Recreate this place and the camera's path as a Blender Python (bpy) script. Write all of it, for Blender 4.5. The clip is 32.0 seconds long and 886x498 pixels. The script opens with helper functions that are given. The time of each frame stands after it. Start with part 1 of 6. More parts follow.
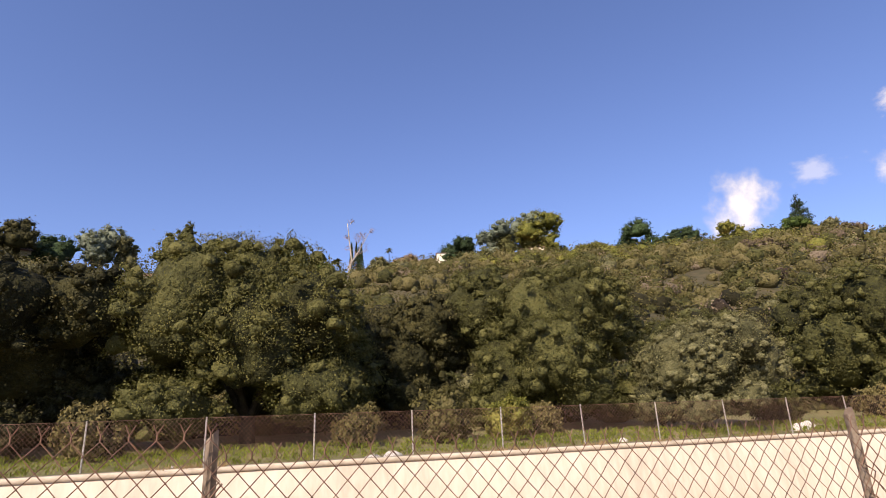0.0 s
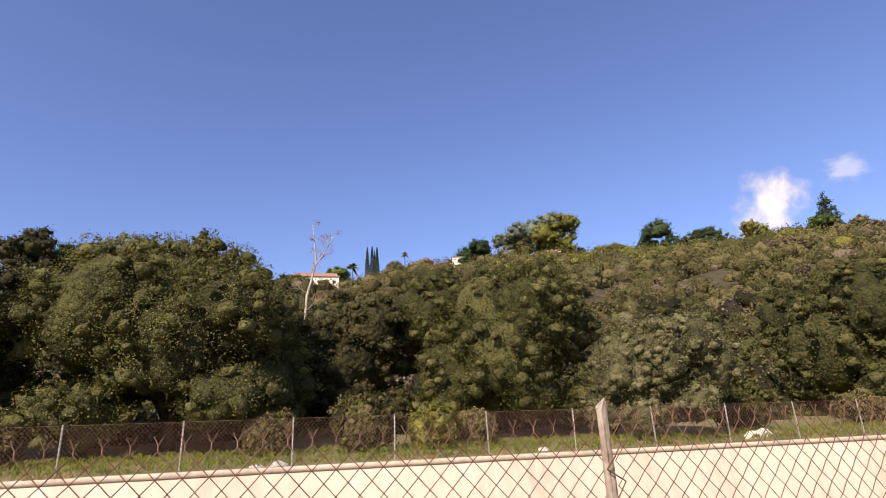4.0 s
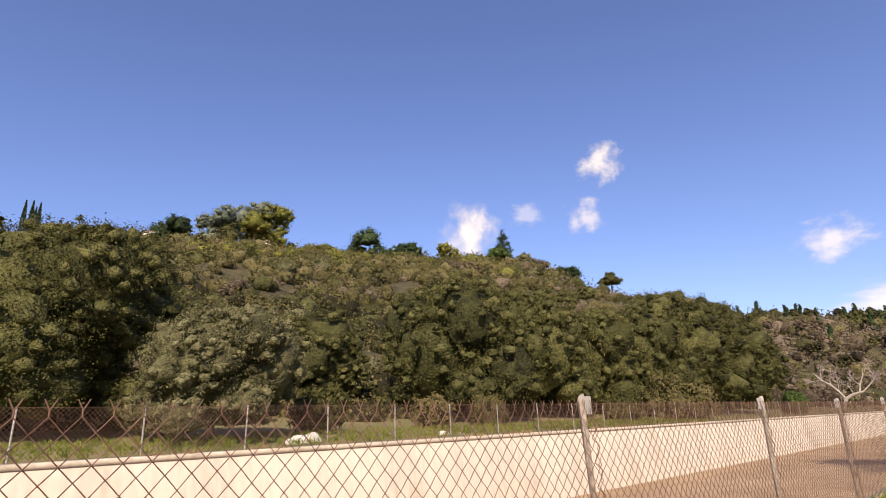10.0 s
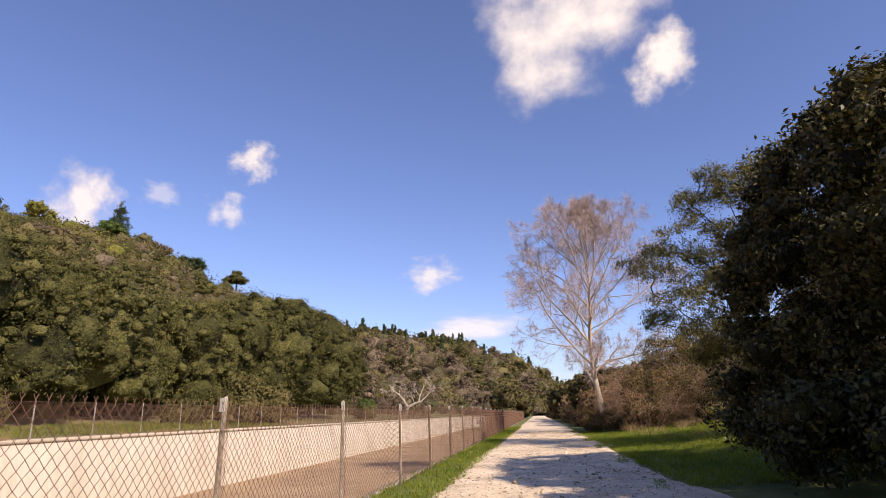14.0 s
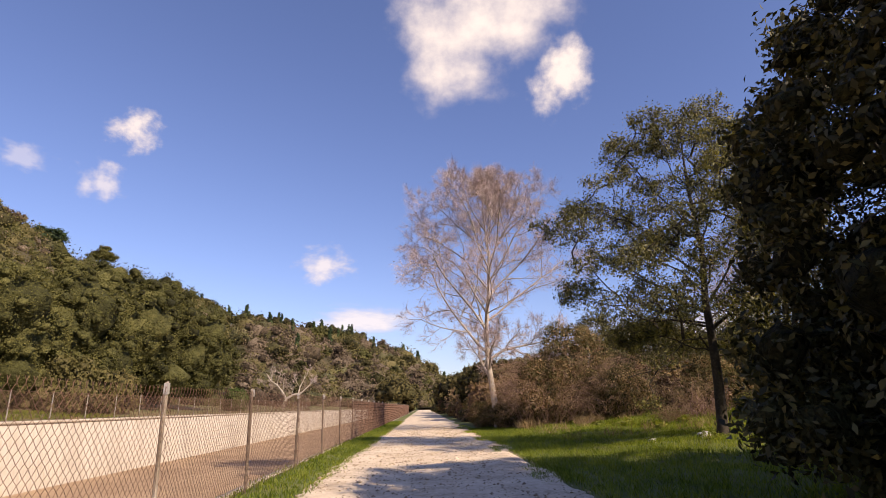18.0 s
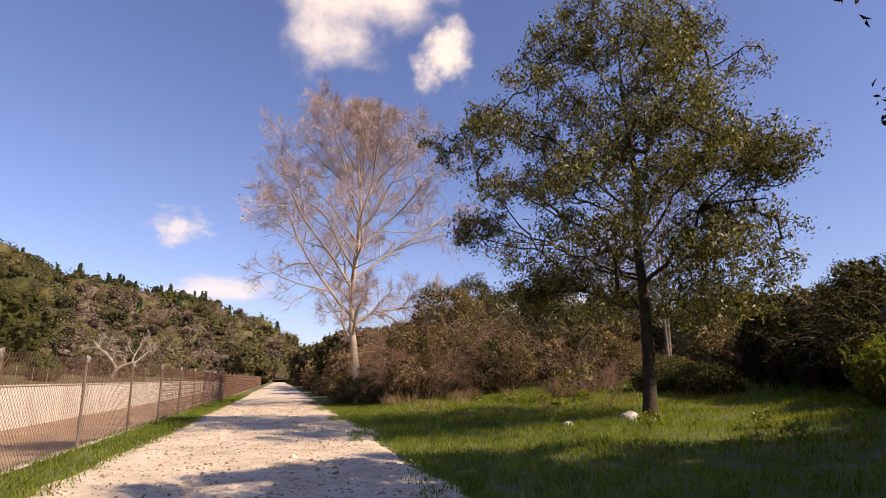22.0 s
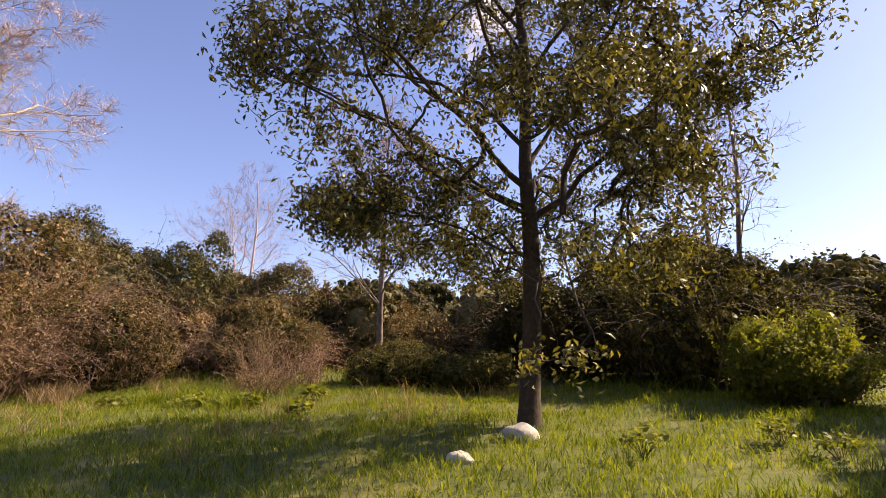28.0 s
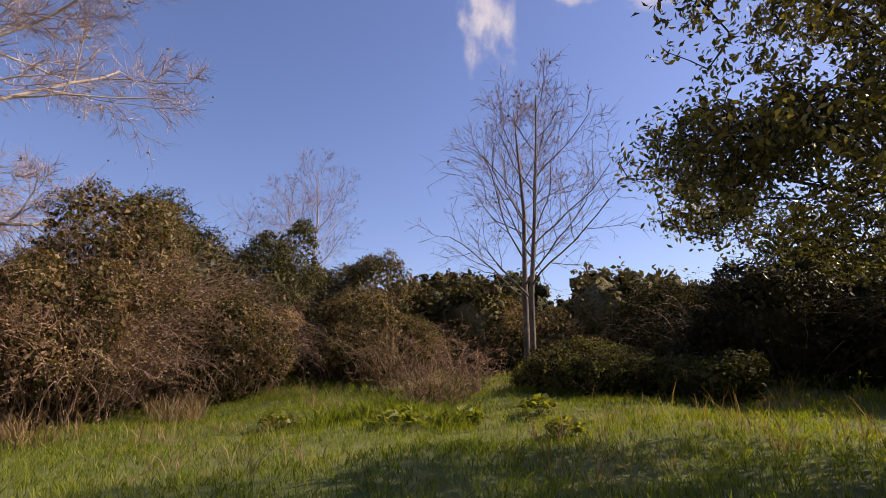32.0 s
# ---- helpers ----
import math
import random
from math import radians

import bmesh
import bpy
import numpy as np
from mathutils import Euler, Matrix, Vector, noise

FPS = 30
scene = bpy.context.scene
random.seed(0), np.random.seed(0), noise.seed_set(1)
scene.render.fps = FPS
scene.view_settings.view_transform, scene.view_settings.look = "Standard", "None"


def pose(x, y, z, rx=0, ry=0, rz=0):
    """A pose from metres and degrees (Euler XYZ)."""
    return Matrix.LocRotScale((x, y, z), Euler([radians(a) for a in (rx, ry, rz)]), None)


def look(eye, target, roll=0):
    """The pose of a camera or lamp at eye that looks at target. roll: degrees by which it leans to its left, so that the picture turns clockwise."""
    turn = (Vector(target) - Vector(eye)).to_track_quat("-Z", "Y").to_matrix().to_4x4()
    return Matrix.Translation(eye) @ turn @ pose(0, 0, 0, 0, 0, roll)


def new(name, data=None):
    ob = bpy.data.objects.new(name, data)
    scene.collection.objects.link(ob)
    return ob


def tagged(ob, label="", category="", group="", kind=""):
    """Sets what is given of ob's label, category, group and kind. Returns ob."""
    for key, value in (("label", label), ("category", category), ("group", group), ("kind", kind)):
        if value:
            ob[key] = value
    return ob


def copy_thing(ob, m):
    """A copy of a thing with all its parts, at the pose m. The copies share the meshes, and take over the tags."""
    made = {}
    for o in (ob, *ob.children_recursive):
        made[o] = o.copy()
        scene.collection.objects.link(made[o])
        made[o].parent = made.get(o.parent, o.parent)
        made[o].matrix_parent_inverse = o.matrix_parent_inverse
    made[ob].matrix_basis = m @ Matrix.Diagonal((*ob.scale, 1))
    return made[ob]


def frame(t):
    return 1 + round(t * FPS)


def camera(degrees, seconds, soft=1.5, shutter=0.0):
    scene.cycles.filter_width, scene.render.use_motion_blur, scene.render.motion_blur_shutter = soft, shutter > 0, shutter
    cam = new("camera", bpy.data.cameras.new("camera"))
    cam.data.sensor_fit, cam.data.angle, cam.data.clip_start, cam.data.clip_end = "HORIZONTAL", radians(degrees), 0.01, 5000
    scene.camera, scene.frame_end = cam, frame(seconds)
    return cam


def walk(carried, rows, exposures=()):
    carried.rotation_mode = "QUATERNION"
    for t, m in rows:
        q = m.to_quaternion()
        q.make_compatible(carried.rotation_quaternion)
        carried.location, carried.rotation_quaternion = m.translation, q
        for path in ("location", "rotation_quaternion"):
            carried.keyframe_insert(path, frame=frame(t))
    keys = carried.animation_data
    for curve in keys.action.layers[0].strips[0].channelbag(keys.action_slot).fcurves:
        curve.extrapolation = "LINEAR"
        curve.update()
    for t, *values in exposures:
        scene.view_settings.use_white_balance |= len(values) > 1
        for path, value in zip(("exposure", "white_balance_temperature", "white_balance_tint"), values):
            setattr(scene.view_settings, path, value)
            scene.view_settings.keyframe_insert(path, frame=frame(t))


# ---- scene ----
cam = camera(76.3, 32.0, soft=0.75)
PATH = [
    (0, (-0.072, 0.897, 1.413), (0.498, 2.709, 2.038), -2.7),
    (1, (1.248, 0.922, 1.418), (1.764, 2.739, 2.076), -2.7),
    (2, (2.559, 0.906, 1.395), (3.045, 2.733, 2.049), -2.6),
    (2.5, (3.163, 0.911, 1.344), (3.65, 2.739, 1.993), -2.6),
    (4.5, (5.822, 1.01, 1.357), (6.312, 2.84, 1.998), -2.6),
    (5, (6.496, 1.051, 1.360), (7.001, 2.878, 1.998), -2.6),
    (6, (7.848, 1.154, 1.362), (8.452, 2.953, 1.991), -2.6),
    (7, (9.181, 1.247, 1.362), (9.925, 2.997, 1.982), -2.7),
    (8, (10.494, 1.288, 1.361), (11.386, 2.97, 1.973), -2.7),
    (9, (11.793, 1.241, 1.358), (12.897, 2.795, 1.961), -2.2),
    (10, (13.08, 1.085, 1.352), (14.408, 2.457, 1.947), -2.3),
    (11, (14.374, 0.893, 1.341), (15.947, 1.98, 1.927), -2.2),
    (12, (15.691, 0.717, 1.344), (17.419, 1.54, 1.923), -2.3),
    (13, (16.966, 0.624, 1.313), (18.81, 1.147, 1.883), -1.9),
    (14, (18.27, 0.528, 1.293), (20.167, 0.821, 1.858), -1.5),
    (15, (19.599, 0.459, 1.276), (21.514, 0.598, 1.837), -1.0),
    (15.5, (20.269, 0.441, 1.263), (22.189, 0.507, 1.820), -0.9),
    (17.5, (22.9, 0.515, 1.233), (24.822, 0.455, 1.780), -0.8),
    (18, (23.553, 0.523, 1.241), (25.478, 0.452, 1.779), -0.7),
    (19, (24.847, 0.535, 1.266), (26.773, 0.456, 1.802), -0.7),
    (20, (26.093, 0.457, 1.221), (28.016, 0.311, 1.750), -0.6),
    (21, (27.278, 0.24, 1.181), (29.191, -0.068, 1.674), -0.5),
    (22, (28.47, -0.006, 1.189), (30.346, -0.533, 1.638), -0.1),
    (23, (29.651, -0.158, 1.192), (31.453, -0.918, 1.611), 0.0),
    (24, (30.814, -0.285, 1.189), (32.491, -1.295, 1.594), 0.4),
    (25, (31.998, -0.393, 1.193), (33.425, -1.735, 1.592), 0.6),
    (25.5, (32.62, -0.41, 1.192), (33.874, -1.916, 1.595), 0.3),
    (27.5, (35.253, -0.397, 1.199), (36.316, -2.04, 1.611), 0.3),
    (28, (35.894, -0.368, 1.189), (36.938, -2.023, 1.602), 0.2),
    (29, (37.085, -0.295, 1.172), (38.109, -1.961, 1.589), -0.2),
    (30, (38.224, -0.276, 1.194), (39.243, -1.945, 1.614), -0.2),
    (31, (39.407, -0.296, 1.236), (40.423, -1.968, 1.652), -0.3),
    (32, (40.646, -0.296, 1.265), (41.691, -1.95, 1.680), -0.3),
]
walk(cam, [(t, look(e, g, r)) for t, e, g, r in PATH], [(0, 0.64, 7300, 15), (9, 0.60, 7400, 15), (12, 0.51, 7400, 16), (21, 0.46, 7900, 19), (25.5, 0.55, 8200, 20), (27.5, 1.06, 8800, 20), (29, 0.92, 8600, 20), (31, 0.64, 8200, 19), (32, 0.38, 7800, 18)])

# ---- sky, sun ----
SUN_AZ, SUN_EL = radians(-133), radians(37)
to_sun = Vector((math.cos(SUN_AZ) * math.cos(SUN_EL), math.sin(SUN_AZ) * math.cos(SUN_EL), math.sin(SUN_EL)))
world = bpy.data.worlds.new("sky")
world.use_nodes = True
scene.world = world
wn = world.node_tree
sky = wn.nodes.new("ShaderNodeTexSky")
sky.sky_type = "NISHITA"
sky.sun_disc = False
sky.sun_elevation = SUN_EL
sky.sun_rotation = math.atan2(to_sun.x, to_sun.y)
sky.air_density, sky.dust_density, sky.ozone_density = 1.0, 0.6, 2.0
tint = wn.nodes.new("ShaderNodeMix")
tint.data_type, tint.blend_type = "RGBA", "MULTIPLY"
tint.inputs[0].default_value = 1.0
tint.inputs[7].default_value = (0.80, 0.88, 1.24, 1)
wn.links.new(sky.outputs[0], tint.inputs[6])
wn.links.new(tint.outputs[2], wn.nodes["Background"].inputs[0])
wn.nodes["Background"].inputs[1].default_value = 0.112
lamp = bpy.data.lights.new("sun", "SUN")
lamp.energy, lamp.angle, lamp.color = 5.0, radians(0.53), (1.0, 0.92, 0.80)
new("sun", lamp).matrix_world = look(to_sun * 100, (0, 0, 0))


# ---- materials ----
def mat(name, colors, scale=4.0, rough=0.85, bump=0.0, bump_scale=40.0, metal=0.0, fine=6.0, rand=0.0, leaf=0.0, spec=0.3, island=0.0, stretch=(1, 1, 1)):
    """A surface whose colour runs through the given colours by a coarse and a fine noise."""
    m = bpy.data.materials.new(name)
    m.use_nodes = True
    nt = m.node_tree
    n, ln = nt.nodes, nt.links
    b = n["Principled BSDF"]
    big = n.new("ShaderNodeTexNoise")
    big.inputs["Scale"].default_value, big.inputs["Detail"].default_value = scale, 5
    small = n.new("ShaderNodeTexNoise")
    small.inputs["Scale"].default_value, small.inputs["Detail"].default_value = scale * fine, 4
    geo = n.new("ShaderNodeNewGeometry")
    grain = n.new("ShaderNodeVectorMath")
    grain.operation = "MULTIPLY"
    grain.inputs[1].default_value = stretch
    ln.new(geo.outputs["Position"], grain.inputs[0])
    for tex in (big, small):
        ln.new(grain.outputs[0], tex.inputs["Vector"])
    mix = n.new("ShaderNodeMath")
    mix.operation = "MULTIPLY_ADD"
    mix.inputs[1].default_value = 0.45
    half = n.new("ShaderNodeMath")
    half.operation = "MULTIPLY"
    half.inputs[1].default_value = 0.55
    ln.new(big.outputs["Fac"], half.inputs[0])
    ln.new(small.outputs["Fac"], mix.inputs[0])
    ln.new(half.outputs[0], mix.inputs[2])
    fac = mix.outputs[0]
    for strength, source in ((rand, "object"), (island, "island")):
        if strength:
            src = n.new("ShaderNodeObjectInfo").outputs["Random"] if source == "object" else geo.outputs["Random Per Island"]
            add = n.new("ShaderNodeMath")
            add.operation = "MULTIPLY_ADD"
            add.inputs[1].default_value = strength
            off = n.new("ShaderNodeMath")
            off.operation = "SUBTRACT"
            off.inputs[1].default_value = strength / 2
            ln.new(fac, off.inputs[0])
            ln.new(src, add.inputs[0])
            ln.new(off.outputs[0], add.inputs[2])
            fac = add.outputs[0]
    ramp = n.new("ShaderNodeValToRGB")
    el = ramp.color_ramp.elements
    while len(el) < len(colors):
        el.new(0.5)
    for k, c in enumerate(colors):
        el[k].position = 0.28 + 0.44 * k / max(1, len(colors) - 1)
        el[k].color = (*c, 1)
    ln.new(fac, ramp.inputs[0])
    ln.new(ramp.outputs[0], b.inputs["Base Color"])
    b.inputs["Roughness"].default_value = rough
    b.inputs["Metallic"].default_value = metal
    b.inputs["Specular IOR Level"].default_value = spec
    if bump:
        bt = n.new("ShaderNodeTexNoise")
        bt.inputs["Scale"].default_value, bt.inputs["Detail"].default_value = bump_scale, 6
        ln.new(geo.outputs["Position"], bt.inputs["Vector"])
        bp = n.new("ShaderNodeBump")
        bp.inputs["Strength"].default_value, bp.inputs["Distance"].default_value = bump, 0.02
        ln.new(bt.outputs["Fac"], bp.inputs["Height"])
        ln.new(bp.outputs[0], b.inputs["Normal"])
    if leaf:
        tr = n.new("ShaderNodeBsdfTranslucent")
        hue = n.new("ShaderNodeMix")
        hue.data_type, hue.blend_type = "RGBA", "MULTIPLY"
        hue.inputs[0].default_value = 1.0
        hue.inputs[7].default_value = (1.35, 1.3, 0.45, 1)
        ln.new(ramp.outputs[0], hue.inputs[6])
        ln.new(hue.outputs[2], tr.inputs["Color"])
        ms = n.new("ShaderNodeMixShader")
        ms.inputs[0].default_value = leaf
        ln.new(b.outputs[0], ms.inputs[1])
        ln.new(tr.outputs[0], ms.inputs[2])
        ln.new(ms.outputs[0], n["Material Output"].inputs["Surface"])
    return m


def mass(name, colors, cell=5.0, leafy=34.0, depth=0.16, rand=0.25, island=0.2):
    """Foliage seen as one mass: clumps and leaves in relief, the colour changing from clump to clump, its darkest tone
    painting the shade in leaf gaps.
    """
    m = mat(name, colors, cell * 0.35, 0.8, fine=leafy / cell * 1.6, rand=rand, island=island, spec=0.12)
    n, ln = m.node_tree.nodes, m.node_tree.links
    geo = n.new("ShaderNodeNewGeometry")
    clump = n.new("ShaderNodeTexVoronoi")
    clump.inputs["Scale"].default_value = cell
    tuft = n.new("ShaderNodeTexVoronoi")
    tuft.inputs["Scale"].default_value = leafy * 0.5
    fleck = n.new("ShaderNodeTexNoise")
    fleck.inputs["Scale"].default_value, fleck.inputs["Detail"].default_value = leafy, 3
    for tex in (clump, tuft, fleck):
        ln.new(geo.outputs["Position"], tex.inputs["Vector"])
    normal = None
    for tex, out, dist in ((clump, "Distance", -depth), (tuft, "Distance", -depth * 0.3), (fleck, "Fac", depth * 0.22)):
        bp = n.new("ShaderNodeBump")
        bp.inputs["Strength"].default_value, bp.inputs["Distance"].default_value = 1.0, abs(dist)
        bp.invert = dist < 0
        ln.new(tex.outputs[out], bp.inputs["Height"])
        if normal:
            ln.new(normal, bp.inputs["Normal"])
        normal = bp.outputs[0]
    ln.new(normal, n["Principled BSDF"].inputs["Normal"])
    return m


M_GRASSGROUND = mat("grass ground", [(0.055, 0.07, 0.02), (0.12, 0.14, 0.038), (0.21, 0.17, 0.07)], 0.5, 0.95, 0.6, 30)
M_PATH = mat("gravel path", [(0.32, 0.235, 0.155), (0.59, 0.475, 0.345), (0.77, 0.66, 0.51)], 1.3, 0.95, 0.45, 34, fine=11)
M_CONCRETE = mat("channel concrete", [(0.36, 0.305, 0.235), (0.48, 0.415, 0.33), (0.57, 0.50, 0.41)], 0.5, 0.9, 0.2, 25, fine=9, stretch=(1, 1, 0.22))
M_SILT = mat("channel silt", [(0.20, 0.127, 0.075), (0.32, 0.215, 0.13), (0.42, 0.30, 0.185)], 0.25, 0.95, 0.4, 8, fine=10)
M_COPING = mat("coping concrete", [(0.30, 0.25, 0.18), (0.46, 0.39, 0.30), (0.60, 0.52, 0.42)], 0.8, 0.9, 0.3, 30)
M_BANK = mat("far bank grass", [(0.09, 0.10, 0.03), (0.16, 0.15, 0.06), (0.30, 0.20, 0.11)], 0.18, 0.95, 0.5, 12, fine=9)
# hill ground coloured dark, so that gaps between the bushes look shaded
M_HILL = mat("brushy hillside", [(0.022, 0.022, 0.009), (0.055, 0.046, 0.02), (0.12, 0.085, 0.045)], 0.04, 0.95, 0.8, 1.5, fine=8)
M_OAKLEAF = mat("oak leaves", [(0.030, 0.030, 0.010), (0.084, 0.082, 0.026), (0.168, 0.154, 0.054)], 0.4, 0.7, fine=4, rand=0.2, leaf=0.16, island=0.12, spec=0.1)
M_NEAROAK = mat("live oak leaves", [(0.045, 0.047, 0.016), (0.12, 0.112, 0.034), (0.25, 0.225, 0.075)], 0.6, 0.48, rand=0.1, leaf=0.32, island=0.45, spec=0.4)
M_OLIVELEAF = mat("olive leaves", [(0.055, 0.054, 0.024), (0.12, 0.112, 0.052), (0.20, 0.182, 0.09)], 0.5, 0.75, rand=0.2, leaf=0.1, island=0.25, spec=0.12)
M_BRUSH = mat("brush leaves", [(0.04, 0.037, 0.013), (0.098, 0.086, 0.031), (0.175, 0.142, 0.06)], 0.25, 0.85, rand=0.45, leaf=0.1, island=0.14, spec=0.1)
M_BUSHLEAF = mat("light green bush leaves", [(0.10, 0.12, 0.022), (0.17, 0.19, 0.04), (0.26, 0.27, 0.075)], 0.8, 0.5, leaf=0.5, island=0.4)
M_YELLOWLEAF = mat("yellow green leaves", [(0.10, 0.105, 0.02), (0.15, 0.15, 0.03), (0.22, 0.19, 0.045)], 0.5, 0.7, leaf=0.3, island=0.3)
M_BRIGHTLEAF = mat("bright green leaves", [(0.04, 0.065, 0.014), (0.066, 0.098, 0.022), (0.10, 0.13, 0.035)], 0.4, 0.7, leaf=0.25, island=0.3)
M_DRYLEAF = mat("dry brown leaves", [(0.12, 0.075, 0.04), (0.24, 0.16, 0.088), (0.40, 0.295, 0.18)], 0.6, 0.85, rand=0.25, leaf=0.25, island=0.35, spec=0.15)
M_DARKLEAF = mat("dark conifer leaves", [(0.02, 0.035, 0.015), (0.035, 0.055, 0.02), (0.05, 0.08, 0.03)], 0.4, 0.7, leaf=0.1, island=0.3)
M_GREYLEAF = mat("grey green leaves", [(0.10, 0.12, 0.09), (0.15, 0.17, 0.12), (0.21, 0.22, 0.16)], 0.4, 0.7, leaf=0.2, island=0.3)
M_BARK = mat("dark bark", [(0.02, 0.016, 0.012), (0.045, 0.036, 0.027), (0.085, 0.07, 0.055)], 3, 0.95, 0.8, 25)
M_PALEBARK = mat("pale sycamore bark", [(0.20, 0.155, 0.12), (0.36, 0.305, 0.25), (0.54, 0.48, 0.41)], 1.6, 0.85, 0.3, 20)
M_TWIG = mat("dry twigs", [(0.16, 0.085, 0.06), (0.28, 0.17, 0.125), (0.44, 0.30, 0.23)], 1.2, 0.9, rand=0.2, island=0.3)
M_TWIGPALE = mat("sycamore branches", [(0.27, 0.19, 0.175), (0.42, 0.32, 0.30), (0.58, 0.48, 0.45)], 1.2, 0.9, island=0.3)
M_WIRE = mat("rusty fence wire", [(0.06, 0.03, 0.02), (0.13, 0.068, 0.044), (0.25, 0.15, 0.10)], 2.5, 0.75, metal=0.1, spec=0.4)
M_GALV = mat("galvanised steel", [(0.30, 0.27, 0.23), (0.42, 0.39, 0.35), (0.52, 0.49, 0.45)], 3.0, 0.55, metal=0.4)
M_POST = mat("weathered timber post", [(0.12, 0.085, 0.06), (0.24, 0.19, 0.145), (0.40, 0.34, 0.28)], 5.0, 0.9, 0.6, 30, rand=0.3)
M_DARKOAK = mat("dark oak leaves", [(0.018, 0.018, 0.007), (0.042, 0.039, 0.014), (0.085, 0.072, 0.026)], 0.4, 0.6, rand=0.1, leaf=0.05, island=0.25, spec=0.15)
# live oak leaf colours darkened to carry the shade on the oak by the path
M_SHADEDOAK = mat("shaded live oak leaves", [(0.022, 0.022, 0.008), (0.05, 0.046, 0.014), (0.12, 0.10, 0.03)], 0.6, 0.5, leaf=0.08, island=0.4, spec=0.25)
M_GREYTWIG = mat("dark grey branches", [(0.07, 0.055, 0.045), (0.15, 0.12, 0.10), (0.30, 0.25, 0.21)], 1.2, 0.9, 0.3, 20, island=0.2)
M_WOODS = mat("bare woods twigs", [(0.06, 0.043, 0.029), (0.12, 0.088, 0.06), (0.20, 0.15, 0.105)], 0.3, 0.9, rand=0.3, island=0.25, spec=0.1)
M_GRAVEL = mat("loose gravel", [(0.30, 0.21, 0.14), (0.50, 0.39, 0.27), (0.66, 0.55, 0.42)], 6.0, 0.9, island=0.6)
M_ROCK = mat("pale granite", [(0.34, 0.32, 0.28), (0.52, 0.49, 0.43), (0.66, 0.63, 0.57)], 4.0, 0.9, 0.6, 18)
M_GRASSBLADE = mat("grass blades", [(0.075, 0.11, 0.012), (0.165, 0.22, 0.025), (0.28, 0.30, 0.055)], 0.35, 0.6, leaf=0.5, island=0.45)
M_DRYGRASS = mat("dry grass stalks", [(0.20, 0.13, 0.07), (0.30, 0.21, 0.12), (0.38, 0.28, 0.17)], 0.6, 0.8, leaf=0.3, island=0.4)
M_STUCCO = mat("pale stucco", [(0.62, 0.52, 0.40), (0.72, 0.63, 0.50), (0.78, 0.70, 0.58)], 0.5, 0.9, 0.1, 12)
M_ROOF = mat("terracotta roof", [(0.20, 0.11, 0.08), (0.28, 0.16, 0.12), (0.34, 0.22, 0.16)], 1.5, 0.9, 0.3, 6)
M_GLASS = mat("dark window glass", [(0.02, 0.025, 0.03), (0.03, 0.035, 0.045)], 0.5, 0.08, spec=0.6)


# first colour of each mimics the dark of gaps between the leaves
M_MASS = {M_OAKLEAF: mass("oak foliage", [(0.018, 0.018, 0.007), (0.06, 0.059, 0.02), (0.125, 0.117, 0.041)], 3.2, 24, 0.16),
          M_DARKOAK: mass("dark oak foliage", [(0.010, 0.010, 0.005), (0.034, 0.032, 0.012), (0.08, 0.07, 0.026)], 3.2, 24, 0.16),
          M_SHADEDOAK: mass("shaded oak foliage", [(0.012, 0.012, 0.005), (0.036, 0.034, 0.012), (0.085, 0.075, 0.025)], 3.5, 26, 0.2),
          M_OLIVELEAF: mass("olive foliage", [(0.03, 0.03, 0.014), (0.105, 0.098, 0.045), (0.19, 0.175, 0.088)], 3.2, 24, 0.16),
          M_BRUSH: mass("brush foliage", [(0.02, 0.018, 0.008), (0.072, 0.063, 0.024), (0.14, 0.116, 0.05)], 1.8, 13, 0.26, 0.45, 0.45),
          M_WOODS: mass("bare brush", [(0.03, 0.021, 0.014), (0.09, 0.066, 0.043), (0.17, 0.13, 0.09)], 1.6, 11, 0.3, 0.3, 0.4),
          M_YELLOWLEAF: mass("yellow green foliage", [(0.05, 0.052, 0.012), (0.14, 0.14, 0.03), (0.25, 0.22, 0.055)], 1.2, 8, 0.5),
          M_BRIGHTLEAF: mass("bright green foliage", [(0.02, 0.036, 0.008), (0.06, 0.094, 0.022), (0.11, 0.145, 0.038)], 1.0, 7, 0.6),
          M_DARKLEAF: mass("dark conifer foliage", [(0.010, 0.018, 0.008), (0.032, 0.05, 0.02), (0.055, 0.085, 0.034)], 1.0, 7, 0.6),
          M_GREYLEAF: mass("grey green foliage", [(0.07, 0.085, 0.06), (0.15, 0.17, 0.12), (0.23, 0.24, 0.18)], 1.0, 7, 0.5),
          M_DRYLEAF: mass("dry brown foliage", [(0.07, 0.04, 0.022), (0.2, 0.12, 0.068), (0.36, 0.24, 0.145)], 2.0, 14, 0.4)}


# ---- mesh helpers ----
def mesh(name, verts, faces, material, smooth=False):
    """A mesh from arrays: faces all with the same number of corners."""
    verts, faces = np.asarray(verts, np.float32), np.asarray(faces, np.int32)
    me = bpy.data.meshes.new(name)
    k = faces.shape[1]
    me.vertices.add(len(verts))
    me.vertices.foreach_set("co", verts.ravel())
    me.loops.add(faces.size)
    me.loops.foreach_set("vertex_index", faces.ravel())
    me.polygons.add(len(faces))
    me.polygons.foreach_set("loop_start", np.arange(0, faces.size, k, dtype=np.int32))
    if smooth:
        me.polygons.foreach_set("use_smooth", np.ones(len(faces), bool))
    me.update(calc_edges=True)
    me.materials.append(material)
    return me


def piece(name, me, parent=None, label=""):
    """Links a mesh as one object under a thing."""
    ob = new(name, me)
    ob.parent = parent
    return tagged(ob, label)


